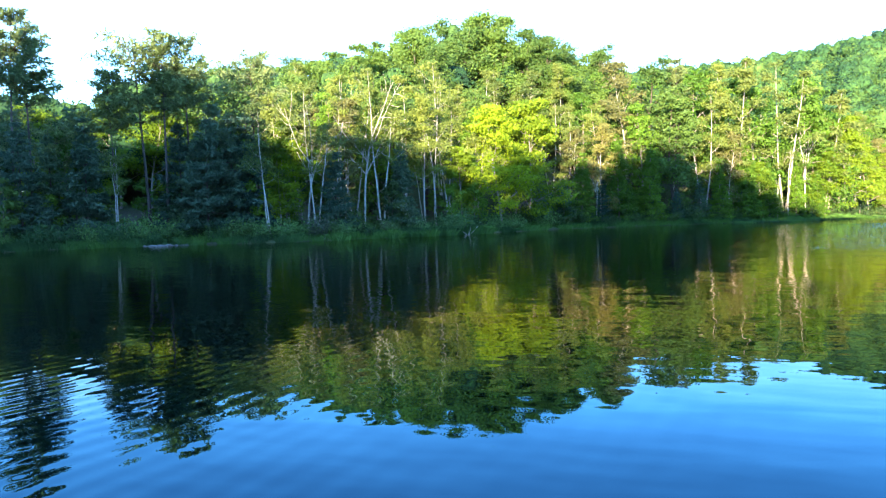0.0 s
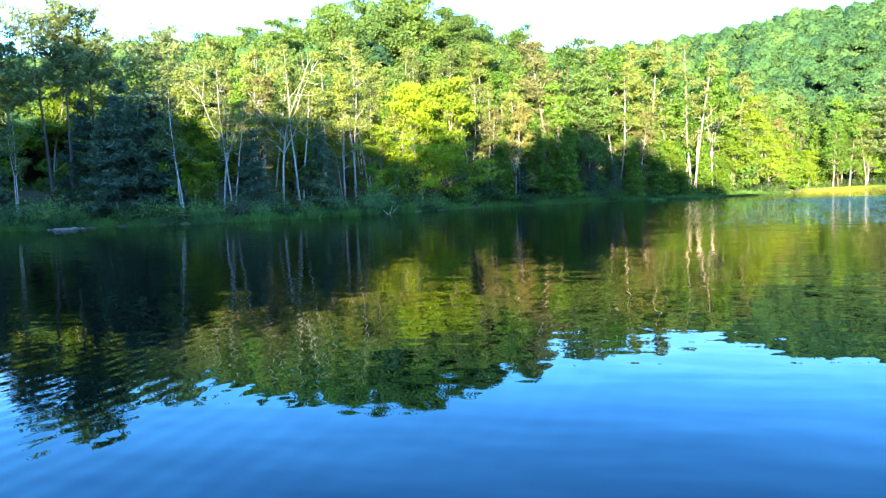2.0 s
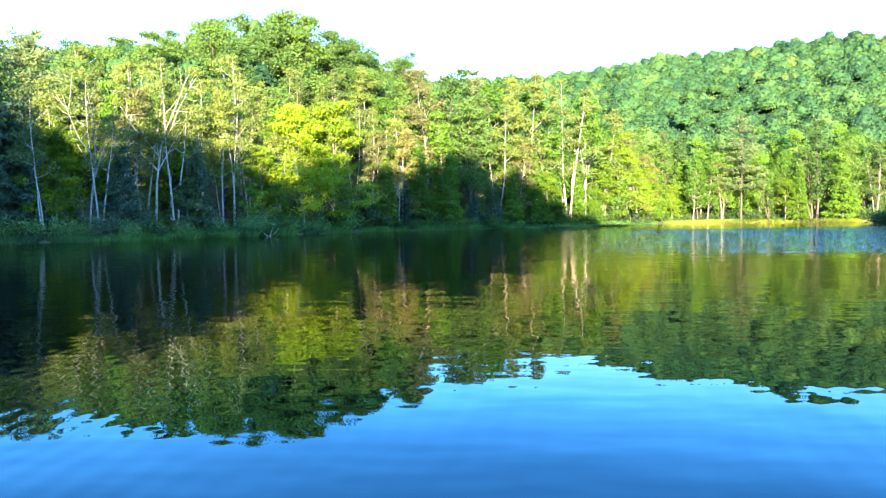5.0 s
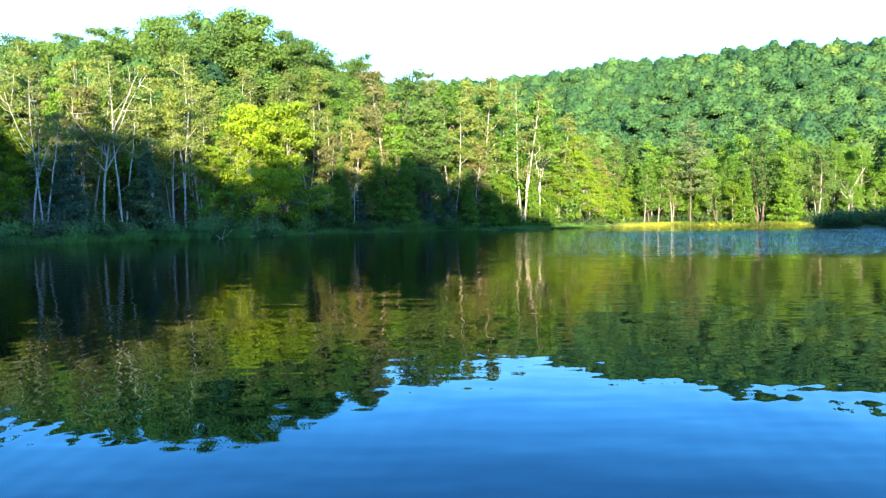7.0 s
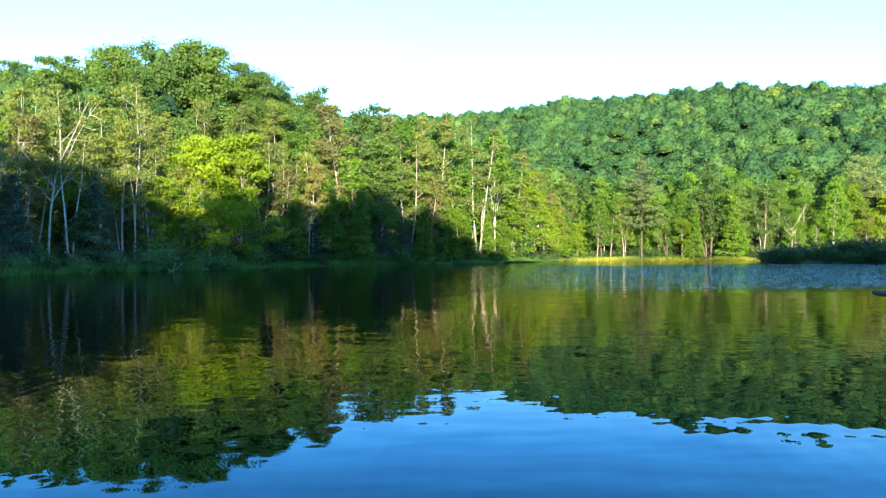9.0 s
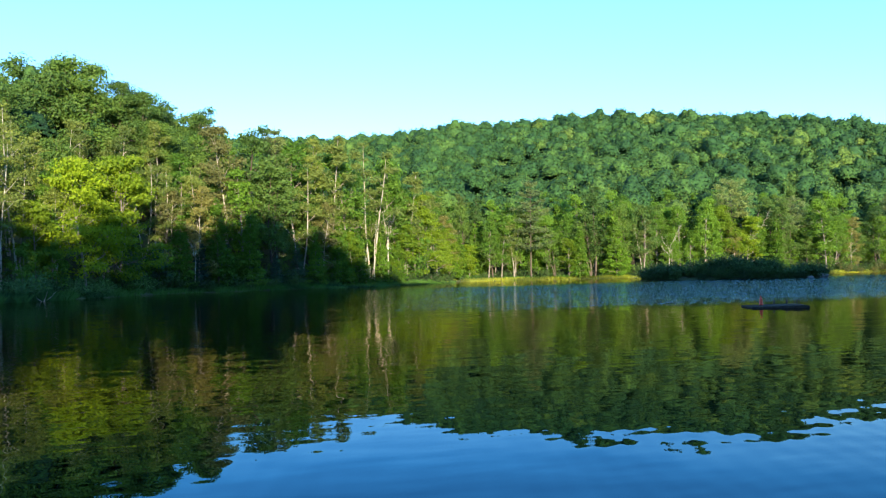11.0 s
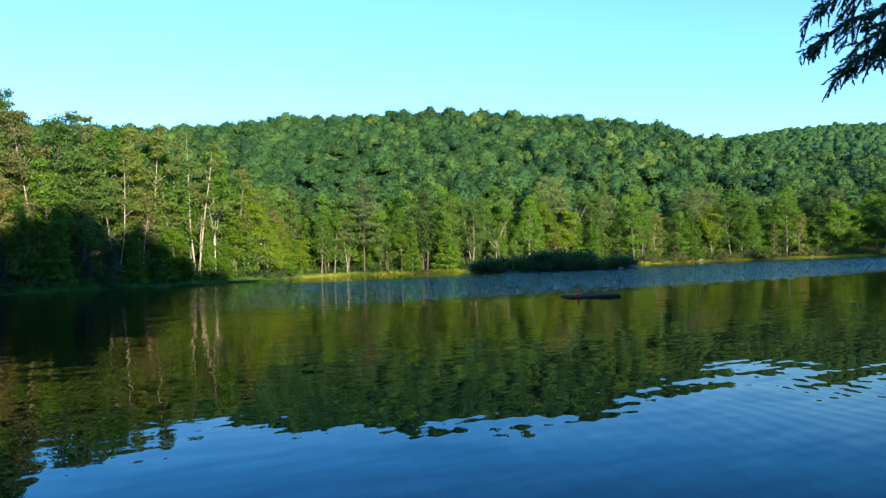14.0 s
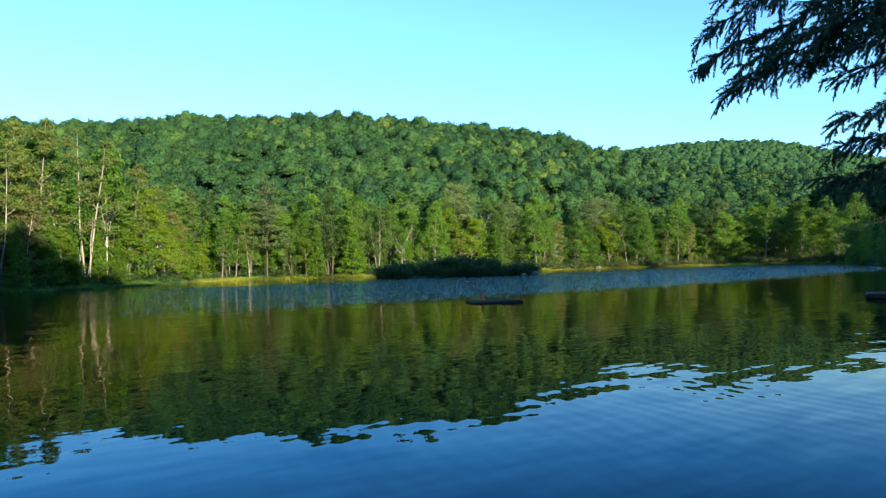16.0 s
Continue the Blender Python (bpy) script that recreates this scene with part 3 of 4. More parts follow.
SUNNED = shrub("shrub", "olive-yellow shrub in the evening sun by the water", "olive", 105, 2.3, 1.8, 600, 0.2)

# the trees that stand out along the shore: kind, bearing, metres beyond the water's edge, size
MARKED = (
    (PINES[2], -49.0, 8, 1.04), (PINES[3], -47.9, 9, 0.98), (HEMLOCKS[0], -46.8, 8, 0.75), (HEMLOCKS[1], -48.6, 6, 0.8), (HEMLOCKS[1], -44.7, 7, 0.86), (HEMLOCKS[0], -38.3, 8, 0.84), (HEMLOCKS[1], -37.3, 5, 0.7), (HEMLOCKS[0], -35.7, 8, 0.98), (HEMLOCKS[1], -33.7, 7, 0.86), (MAPLES[1], -45.6, 9, 0.62), (PINES[1], -40.5, 8, 0.94), (PINES[3], -39.3, 6, 0.98),
    (PINES[2], -37.6, 9, 0.97), (HEMLOCKS[0], -36.5, 4, 0.86), (HEMLOCKS[1], -34.8, 6, 0.85), (PINES[2], -42.7, 7, 0.8), (WHITES[1], -42.6, 4, 0.6), (BRIGHT[0], -40.4, 33, 1.2), (BRIGHT[1], -42.4, 35, 1.25), (BRIGHT[1], -38.9, 36, 1.2), (BRIGHT[0], -47.6, 34, 1.1),
    (WHITES[0], -32.0, 4, 0.74), (BIRCHES[0], -31.2, 9, 0.86), (SNAGS[0], -29.2, 6, 0.86), (BRIGHT[0], -29.6, 10, 0.95), (WHITES[1], -28.5, 5, 0.82),
    (BRIGHT[1], -30.8, 9, 0.8), (WHITES[2], -26.6, 11, 0.95), (SNAGS[0], -24.9, 8, 1.08), (BIRCHES[1], -25.8, 12, 1.0), (WHITES[0], -23.5, 6, 1.0), (WHITES[1], -21.4, 10, 0.98),
    (BIRCHES[2], -20.2, 8, 0.9), (WHITES[2], -19.3, 7, 0.92), (WHITES[0], -18.2, 10, 1.1), (BRIGHT[1], -17.3, 9, 0.8),
    (HEMLOCKS[0], -27.0, 5, 0.6), (HEMLOCKS[1], -22.0, 6, 0.7), (BRIGHT[1], -14.2, 5, 1.25), (BRIGHT[0], -11.9, 6, 1.3), (BRIGHT[0], -13.1, 8, 1.35), (FIRS[0], -5.2, 6, 1.0), (FIRS[0], -8.0, 5, 0.8), (MAPLES[0], -16.2, 10, 0.85),
    (OLIVES[0], -8.6, 7, 0.92), (OLIVES[1], -6.6, 6, 0.98), (SNAGS[1], -6.9, 4, 0.6), (OLIVES[0], -4.6, 14, 1.55), (PINES[3], -1.0, 20, 1.05), (FIRS[0], -3.0, 5, 0.9),
    (OAKS[0], -1.2, 9, 1.08), (BIRCHES[1], 1.0, 8, 1.1), (OLIVES[0], 2.6, 6, 0.9), (BIRCHES[0], 3.2, 8, 1.4), (MAPLES[0], 4.5, 9, 1.3), (FIRS[0], 3.7, 4, 0.9), (FIRS[0], 5.2, 3, 0.75), (BIRCHES[2], 1.9, 11, 1.36), (BRIGHT[1], 4.9, 3, 0.72), (FIRS[0], 2.0, 4, 0.7),
    (BIRCHES[1], 6.1, 5, 1.42), (SNAGS[2], 6.5, 2.5, 0.9), (SNAGS[2], 5.8, 2.5, 0.55), (SNAGS[1], 7.6, 3, 1.15), (MAPLES[2], 7.2, 8, 1.28), (BROADS[0], 8.2, 7, 1.3), (FIRS[0], 7.0, 3, 0.7),
    (BIRCHES[0], 9.0, 5, 1.16), (BRIGHT[0], 10.0, 4, 1.28), (BRIGHT[1], 8.8, 3, 0.85), (FIRS[0], 8.4, 2.5, 0.6), (BIRCHES[2], 10.9, 6, 1.0), (BRIGHT[1], 11.4, 3, 0.95), (BRIGHT[1], 12.4, 4, 0.9), (FIRS[0], 13.3, 4, 0.8), (BRIGHT[0], 13.9, 3, 0.62),
    (SHORE_PINE, 18.7, 5, 0.98), (MAPLES[1], 15.4, 5, 0.8), (MAPLES[0], 16.4, 5, 0.8), (BIRCHES[0], 17.4, 4, 0.75), (MAPLES[2], 20.0, 6, 0.78), (BRIGHT[1], 21.6, 4, 0.7),
    (OAKS[1], 23.3, 6, 0.85), (FIRS[0], 25.2, 4, 1.15), (FIRS[0], 22.4, 4, 0.9), (BIRCHES[1], 27.2, 4, 0.75), (SNAGS[0], 29.0, 5, 0.75), (MAPLES[1], 31.5, 5, 1.0),
    (BRIGHT[0], 34.4, 6, 1.1), (BRIGHT[1], 33.0, 7, 1.3), (SNAGS[0], 35.0, 8, 1.0), (OAKS[0], 37.0, 6, 0.95), (MAPLES[0], 39.5, 5, 1.0), (OLIVES[1], 41.0, 4, 0.9),
    (BRIGHT[0], 45.0, 6, 1.25), (FIRS[0], 43.4, 5, 1.2), (MAPLES[2], 47.6, 5, 1.0), (SNAGS[2], 46.3, 4, 0.9), (MAPLES[2], 50.0, 6, 1.15), (OAKS[1], 53.0, 7, 1.15), (BRIGHT[1], 59.6, 4, 1.0), (MAPLES[1], 56.0, 6, 1.15),
)
for kind, az, inland, size in MARKED:
    stand(kind, az, float(table(SHORE, az)) + inland, size)

# the rest of the shore woods, row behind row
rng = np.random.default_rng(5)
MIX = MAPLES + OAKS + BIRCHES + MAPLES + OLIVES + HEMLOCKS[:1] + OAKS
for row, (inland, gap, low, high) in enumerate(((11, 5.6, 0.75, 1.0), (17, 5.8, 0.85, 1.05), (24, 6.2, 0.85, 1.08))):
    az = -56.0
    while az < 61.5:
        edge = float(table(SHORE, az))
        if not (az > 13 and row == 2) and not -44.5 < az < -38.5:
            kinds = PINES[:2] * 3 + HEMLOCKS * 2 + WHITES if az < -33 else MIX + WHITES if az < 0 else MIX if az < 13 else BROADS * 2 + MAPLES + OAKS * 3 + PINES[:1] + FIRS
            kind = kinds[int(rng.integers(len(kinds)))]
            stand(kind, az + rng.uniform(-0.6, 0.6), edge + inland + rng.uniform(-2.5, 2.5), rng.uniform(low, high) * (0.88 if kind in HEMLOCKS else 1) * (0.62 if az < -34 else 1.28 if row and -4 < az < 7 else 1))
        az += math.degrees(gap / (edge + inland)) * rng.uniform(0.75, 1.3) * (1.7 if az < -33 else 1)

# thin-leaved pale trees on the slope of the near hill
az = -33.0
while az < -3:
    edge = float(table(SHORE, az))
    kinds = WHITES + BIRCHES + OLIVES + MAPLES[:1] + BIRCHES
    stand(kinds[int(rng.integers(len(kinds)))], az, edge + rng.uniform(27, 36), rng.uniform(0.72, 0.95))
    az += math.degrees(4.6 / (edge + 30)) * rng.uniform(0.7, 1.3)

# the leafy front of the sunlit shore
az = 12.5
while az < 62:
    edge = float(table(SHORE, az))
    kinds = BROADS * 2 + MAPLES + OAKS * 2 + FIRS + (BRIGHT if az < 28 else OLIVES)
    stand(kinds[int(rng.integers(len(kinds)))], az, edge + rng.uniform(4, 9), rng.uniform(0.5, 1.2))
    az += math.degrees(5.2 / edge) * rng.uniform(0.7, 1.3)

# low trees where the far shore bends away into the shade
far_rng = np.random.default_rng(44)
az = 61.0
while az < 67:
    edge = float(table(SHORE, az))
    stand((OAKS + BROADS)[int(far_rng.integers(4))], az, edge + far_rng.uniform(3, 6), far_rng.uniform(0.36, 0.46))
    stand((OAKS + BROADS)[int(far_rng.integers(4))], az + 0.15, edge + far_rng.uniform(8, 14), far_rng.uniform(0.42, 0.54))
    stand(SHRUBS[0], az + 0.1, edge + far_rng.uniform(1.5, 2.5), far_rng.uniform(0.9, 1.3))
    az += 0.42

# tall leafy trees behind the shore, where the hillside begins
for inland in (23, 30, 38):
    az = 8.6
    while az < 60:
        edge = float(table(SHORE, az))
        stand((BROADS + BROAD_OAKS + OAKS + MAPLES)[int(far_rng.integers(9))], az, edge + inland + far_rng.uniform(-3, 3), far_rng.uniform(0.72, 1.0))
        az += math.degrees(7.0 / (edge + inland)) * far_rng.uniform(0.7, 1.3)

# low growth in front of the trunks of the sunlit shore
az = 14.0
while az < 60.5:
    edge = float(table(SHORE, az))
    stand((BROADS + OAKS[:1] + BRIGHT[:1])[int(far_rng.integers(4))], az, edge + far_rng.uniform(9, 14), far_rng.uniform(0.32, 0.55))
    if az > 40:
        stand(SUNNED, az + 0.2, edge + far_rng.uniform(1.8, 4.5), far_rng.uniform(0.7, 1.25))
    az += math.degrees((2.6 if az > 40 else 5.0) / edge) * far_rng.uniform(0.7, 1.3)

# the lone high oak on the brow of the near hill
stand(BROAD_OAKS[1], -15.0, 129, 1.42)
for az, d, size in ((-13.6, 131, 1.2), (-16.3, 133, 1.1), (-9.2, 128, 1.03), (-10.6, 131, 1.16), (-12.0, 131, 1.14), (-7.4, 130, 0.9), (-5.9, 130, 0.8), (-20.3, 128, 1.1)):
    stand(BROW, az, d, size)

# leafy trees up the near hill to its brow
hill_rng = np.random.default_rng(33)
d = 112.0
while d < 168:
    az = -38.0 + hill_rng.uniform(0, 3)
    while az < 1.5:
        edge = float(table(SHORE, az))
        if d > edge + 32:
            kinds = BROADS + BROAD_OAKS * 2 + OAKS * 2 + (BIRCHES if d < 130 else BROAD_OAKS)
            kind = kinds[int(hill_rng.integers(len(kinds)))]
            stand(kind, az + hill_rng.uniform(-0.8, 0.8), d + hill_rng.uniform(-2.5, 2.5), hill_rng.uniform(0.84, 1.1) * (1.12 if kind in BROADS + BROAD_OAKS else 1))
        az += math.degrees(7.4 / d) * hill_rng.uniform(0.75, 1.25)
    d += 7.5

# young trees and saplings under the tall ones
SAPLINGS = [broadleaf("sapling", "young leafy green tree under the tall ones", "tree", kind, "grey", 111 + k, 8, 2.6, 0.06, 0.07, 36, 22, 0.39) for k, kind in enumerate(("maple", "oak", "shrub"))]
az = -56.0
while az < 64:
    edge = float(table(SHORE, az))
    for inland in (() if -44 < az < -38.5 else (6, 13) if az < 13 else (12,)):
        stand(SAPLINGS[int(rng.integers(3))], az + rng.uniform(-1, 1), edge + inland + rng.uniform(-2, 2), rng.uniform(0.5, 1.25) * (1 if inland > 7 else 0.75))
    az += math.degrees(5.5 / (edge + 10)) * rng.uniform(0.7, 1.3)

# dark young hemlocks under the trees of the bank
az = -11.0
while az < 8.5:
    edge = float(table(SHORE, az))
    stand(HEMLOCKS[int(rng.integers(2))], az, edge + rng.uniform(4.5, 9), rng.uniform(0.3, 0.46))
    az += math.degrees(2.8 / edge) * rng.uniform(0.7, 1.3)

# the last trees of the bank before it bends out of sight
for az in (-58, -61, -64, -67.5, -71, -75, -79):
    stand((MAPLES + OAKS)[int(rng.integers(5))], az, float(table(SHORE, az)) + rng.uniform(5, 11), rng.uniform(0.9, 1.1))

# the edge of the woods behind the pine grove
az = -57.0
while az < -37:
    edge = float(table(SHORE, az))
    stand(SAPLINGS[int(rng.integers(3))], az, edge + rng.uniform(13, 24), rng.uniform(0.5, 0.8))
    if az < -44:
        stand((MAPLES + BRIGHT)[int(rng.integers(5))], az, edge + rng.uniform(27, 33), rng.uniform(0.5, 0.68))
    az += math.degrees(3.4 / (edge + 20)) * rng.uniform(0.7, 1.3)

# leafy alders along the shaded bank
az = -48.0
while az < -13:
    stand(SHRUBS[3], az, float(table(SHORE, az)) + rng.uniform(2.0, 4.0), rng.uniform(0.5, 0.9))
    az += math.degrees(2.4 / 78) * rng.uniform(0.6, 1.5)

# shrubs on the bank
az = -52.0
while az < 62:
    edge = float(table(SHORE, az))
    kind = SHRUBS[2] if -31 < az < -19 and rng.uniform() < 0.5 else SHRUBS[(0, 1, 3, 3)[int(rng.integers(4))]] if az < -9 else SHRUBS[int(rng.integers(2))]
    if not 13.5 < az < 26:
        stand(kind, az, edge + rng.uniform(2.0, 4.5), rng.uniform(0.65, 1.15))
    stand(SHRUBS[int(rng.integers(2))], az + 0.7, edge + rng.uniform(6, 9), rng.uniform(0.8, 1.5))
    az += math.degrees(2.3 / edge) * rng.uniform(0.8, 1.4)


# ---- woods on the hills, past counting ----
def crown_wood(name, label, spots, radius, detail, sprays, leaf, seed, mat, lobes=16, width=0.55, rough=0.03, vary=0.19):
    """Many crowns in one mesh: over each spot a leafy dome heaped of rounded lobes, with loose sprays standing off it."""
    rng = np.random.default_rng(seed)
    bm = bmesh.new()
    bmesh.ops.create_icosphere(bm, subdivisions=detail, radius=1)
    bmesh.ops.delete(bm, geom=[f for f in bm.faces if f.calc_center_median().z < -0.3], context="FACES")
    bmesh.ops.delete(bm, geom=[v for v in bm.verts if not v.link_faces], context="VERTS")
    bm.verts.index_update()
    ball = np.array([v.co for v in bm.verts])
    ball_faces = np.array([[v.index for v in f.verts] for f in bm.faces])
    bm.free()
    n, m = len(spots), len(ball)
    r = radius * rng.uniform(0.62, 1.3, n)
    tall = r * rng.uniform(0.85, 1.3, n)
    tone = np.clip(rng.normal(0.4, vary, n), 0, 1)
    size = np.stack((r, r, tall), 1)

    def heaps(count, wide, low, high, i):
        """Lobes of one size on the domes from i on."""
        k = min(200, n - i)
        mid = rng.normal(size=(k, count, 3))
        mid[:, :, 2] = np.abs(mid[:, :, 2]) - 0.3
        mid /= np.linalg.norm(mid, axis=2)[:, :, None]
        near = np.einsum("vk,nlk->nvl", ball, mid)
        girth = 1 - np.cos(wide * rng.uniform(0.6, 1.3, (k, 1, count)))
        return (rng.uniform(low, high, (k, 1, count)) * np.sqrt(np.clip(1 - (1 - near) / girth, 0, 1))).max(2)

    verts = np.empty((n, m, 3), np.float32)
    for i in range(0, n, 200):
        reach = 0.58 + heaps(lobes, width, 0.1, 0.5, i) + heaps(lobes * 3, width * 0.42, 0.03, 0.17, i)
        reach = reach * (1 + rng.normal(size=reach.shape) * rough)
        verts[i:i + 200] = ball[None] * reach[:, :, None] * size[i:i + 200, None, :]
    which = rng.integers(m, size=(n, sprays))
    off = verts[np.arange(n)[:, None], which]
    outward = ball[which].reshape(-1, 3)
    at_ = (spots[:, None, :] + off * rng.uniform(0.92, 1.1, (n, sprays, 1))).reshape(-1, 3)
    loose = leaf_sprays(rng, at_, leaf, flat=0.0, long=1.3, outward=outward * 1.1)
    faces = (ball_faces[None] + (np.arange(n) * m)[:, None, None]).reshape(-1, 3)
    every = np.concatenate(((verts * 0.9 + spots[:, None, :]).reshape(-1, 3), loose))
    faces = np.concatenate((faces, tri_index(n * sprays) + n * m))
    tint = np.concatenate((np.repeat(tone, m), np.repeat(np.clip(np.repeat(tone, sprays) + rng.normal(size=n * sprays) * vary, 0, 1), 3)))
    ob = new(name, quick_mesh(name, every, faces, mat, True, tint))
    return tagged(ob, label, "woods", kind="stuff")


def scatter(seed, az0, az1, d0, d1, gap):
    """Spots spread evenly with some unrest over a sector of the land."""
    rng = np.random.default_rng(seed)
    spots, d = [], d0
    while d < d1:
        step = math.degrees(gap / d)
        az = az0 + rng.uniform(0, step)
        while az < az1:
            spots.append((az + rng.uniform(-0.35, 0.35) * step, d + rng.uniform(-0.4, 0.4) * gap))
            az += step
        d += gap * 0.87
    spots = np.array(spots)
    x, y = spots[:, 1] * np.sin(np.radians(spots[:, 0])), spots[:, 1] * np.cos(np.radians(spots[:, 0]))
    keep = spots[:, 1] > table(SHORE, spots[:, 0]) + np.where(spots[:, 0] < 13, 36, np.where(spots[:, 0] > 58.5, 110, 26))
    return np.stack((x, y, land(x, y)), 1)[keep]


def lifted(spots, low, high, seed):
    up = np.random.default_rng(seed).uniform(low, high, len(spots))
    return spots + np.stack((up * 0, up * 0, up), 1)


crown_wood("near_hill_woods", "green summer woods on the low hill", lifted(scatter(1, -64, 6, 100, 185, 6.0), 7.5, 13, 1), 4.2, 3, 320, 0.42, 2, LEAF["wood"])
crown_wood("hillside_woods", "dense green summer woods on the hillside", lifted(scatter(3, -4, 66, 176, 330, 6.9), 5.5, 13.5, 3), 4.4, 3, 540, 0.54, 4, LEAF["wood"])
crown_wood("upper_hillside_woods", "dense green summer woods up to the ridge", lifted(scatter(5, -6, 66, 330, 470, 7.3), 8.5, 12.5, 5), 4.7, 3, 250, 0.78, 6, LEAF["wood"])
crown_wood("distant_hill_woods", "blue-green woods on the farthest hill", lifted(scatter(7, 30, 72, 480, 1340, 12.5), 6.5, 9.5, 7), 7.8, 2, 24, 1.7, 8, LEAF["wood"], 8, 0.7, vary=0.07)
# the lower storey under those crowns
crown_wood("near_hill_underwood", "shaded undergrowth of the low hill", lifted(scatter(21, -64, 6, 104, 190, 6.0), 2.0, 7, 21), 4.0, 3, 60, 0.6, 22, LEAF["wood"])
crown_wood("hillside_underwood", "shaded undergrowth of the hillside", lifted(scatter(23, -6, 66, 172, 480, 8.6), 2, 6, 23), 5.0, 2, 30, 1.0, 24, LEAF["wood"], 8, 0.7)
# steep wooded hill added unseen behind the eye to cast evening shade on the lake
xs = np.arange(-220.0, 330.0, 3.4)
back = np.concatenate([np.stack((xs, -47 + 2 * np.sin(xs * 1.3) - q, xs * 0 + h), 1) for q, h in ((-2, -2), (0, 0.5), (1, 3), (2, 6))])
back[:, 2] += land(back[:, 0], back[:, 1]) + np.random.default_rng(12).uniform(-1.0, 1.0, len(back))
crown_wood("hilltop_woods", "shaded green woods on the steep near hill", back, 4.2, 2, 40, 0.9, 13, LEAF["wood"], 8, 0.7)


# ---- sedge, meadow and reeds at the water's edge ----
def blades(name, label, places, tall, wide, mat, seed):
    rng = np.random.default_rng(seed)
    n = len(places)
    base = np.stack((places[:, 0], places[:, 1], np.maximum(land(places[:, 0], places[:, 1]), -0.25) - 0.05), 1)
    a = rng.uniform(0, 6.28, n)
    side = np.stack((np.cos(a), np.sin(a), a * 0), 1) * wide * rng.uniform(0.6, 1.3, n)[:, None]
    bend = rng.normal(size=(n, 3)) * np.array((0.3, 0.3, 0.0))
    h = tall * rng.uniform(0.5, 1.25, n)[:, None]
    up = np.array((0, 0, 1.0))
    verts = np.stack((base - side, base + side, base + side * 0.8 + (up + bend * 0.5) * h * 0.6, base + (up + bend) * h), 1)
    tone = np.repeat(0.5 + 0.5 * np.sin(places[:, 0] * 0.4 + 3 * np.sin(places[:, 1] * 0.21)), 4)
    ob = new(name, quick_mesh(name, verts.reshape(-1, 3), quad_index(n), mat, False, tone))
    return tagged(ob, label, "grass", kind="stuff")


def edge_places(seed, az0, az1, lo, hi, n):
    rng = np.random.default_rng(seed)
    az = rng.uniform(az0, az1, n)
    d = table(SHORE, az) + 1.2 * np.sin(az * 1.7) + 0.7 * np.sin(az * 4.3 + 1) + rng.uniform(lo, hi, n) + 0.8 * np.sin(az * 2.9)
    return np.stack((d * np.sin(np.radians(az)), d * np.cos(np.radians(az))), 1)


blades("shore_sedge", "tall green sedge along the shaded bank", edge_places(1, -56, 12.5, -1.2, 5.0, 30000), 0.6, 0.035, LEAF["sedge"], 1)
blades("reed_bed", "shaded green reeds standing in the shallows", edge_places(2, 3, 12.8, -9.0, 1.0, 9000), 0.55, 0.06, LEAF["sedge"], 2)
blades("reed_bed", "tall green reeds at the corner of the bank", edge_places(6, -23, -15, -2.0, 1.5, 5000), 0.9, 0.035, LEAF["sedge"], 6)
blades("meadow_grass", "sunlit yellow-green marsh grass by the water", edge_places(3, 11.5, 62, -2.5, 5.0, 22000), 0.5, 0.08, LEAF["meadow"], 3)
blades("bank_plants", "low green plants on the wooded bank", edge_places(4, -56, 62, 3.0, 12.0, 26000), 0.7, 0.11, LEAF["sedge"], 4)

# ---- the islet ----
rng = np.random.default_rng(9)
for k in range(130):
    a, r = rng.uniform(0, 6.28), math.sqrt(rng.uniform(0, 0.95)) if k < 84 else rng.uniform(0.9, 0.98)
    u, v = 14.5 * r * math.cos(a), 5.2 * r * math.sin(a)
    t = radians(ISLET_TURN)
    x, y = ISLET[0] + u * math.cos(t) - v * math.sin(t), ISLET[1] + u * math.sin(t) + v * math.cos(t)
    stand(SHRUBS[k % 2], math.degrees(math.atan2(x, y)), math.hypot(x, y), rng.uniform(1.0, 1.5) * (1.2 - 0.5 * r))


def boulder(name, label, az, d, size, seed, stretch=(1, 1, 0.6)):
    bm = bmesh.new()
    bmesh.ops.create_icosphere(bm, subdivisions=3, radius=1)
    for v in bm.verts:
        n = noise.noise(v.co * 1.3 + Vector((seed, 0, 0))) * 0.45 + noise.noise(v.co * 3.1 + Vector((0, seed, 0))) * 0.16
        v.co = Vector((v.co.x * stretch[0], v.co.y * stretch[1], v.co.z * stretch[2])) * size * (1 + n)
    me = bpy.data.meshes.new(name)
    bm.to_mesh(me)
    bm.free()
    me.materials.append(STONE)
    for p in me.polygons:
        p.use_smooth = seed % 2 == 0
    x, y = at(az, d)
    ob = tagged(new(name, me), label, "rock", group="rocks at the water's edge")
    ob.matrix_basis = pose(x, y, max(0.0, ground_at(x, y)) + size * stretch[2] * 0.25, 0, 0, seed * 47)


boulder("boulder", "grey boulder at the end of the shrubby islet", 39.2, 133, 0.8, 3, (1.2, 1, 0.7))
boulder("boulder", "small grey boulder beside the islet", 38.5, 130, 0.45, 4)
boulder("boulder", "pale boulder at the edge of the sunlit marsh", 44.2, 229, 0.9, 5)
boulder("boulder", "pale stone at the edge of the sunlit marsh", 51.6, 245, 0.7, 6)
for k in range(9):
    boulder("stone", "pale flat stone at the foot of the bank", -41.0 + k * 0.55 + (9 if k > 5 else 0), float(table(SHORE, -40)) - 1.2 - 0.3 * (k % 3), 0.25 + 0.05 * (k % 4), 7 + k, (1.6, 1, 0.35))

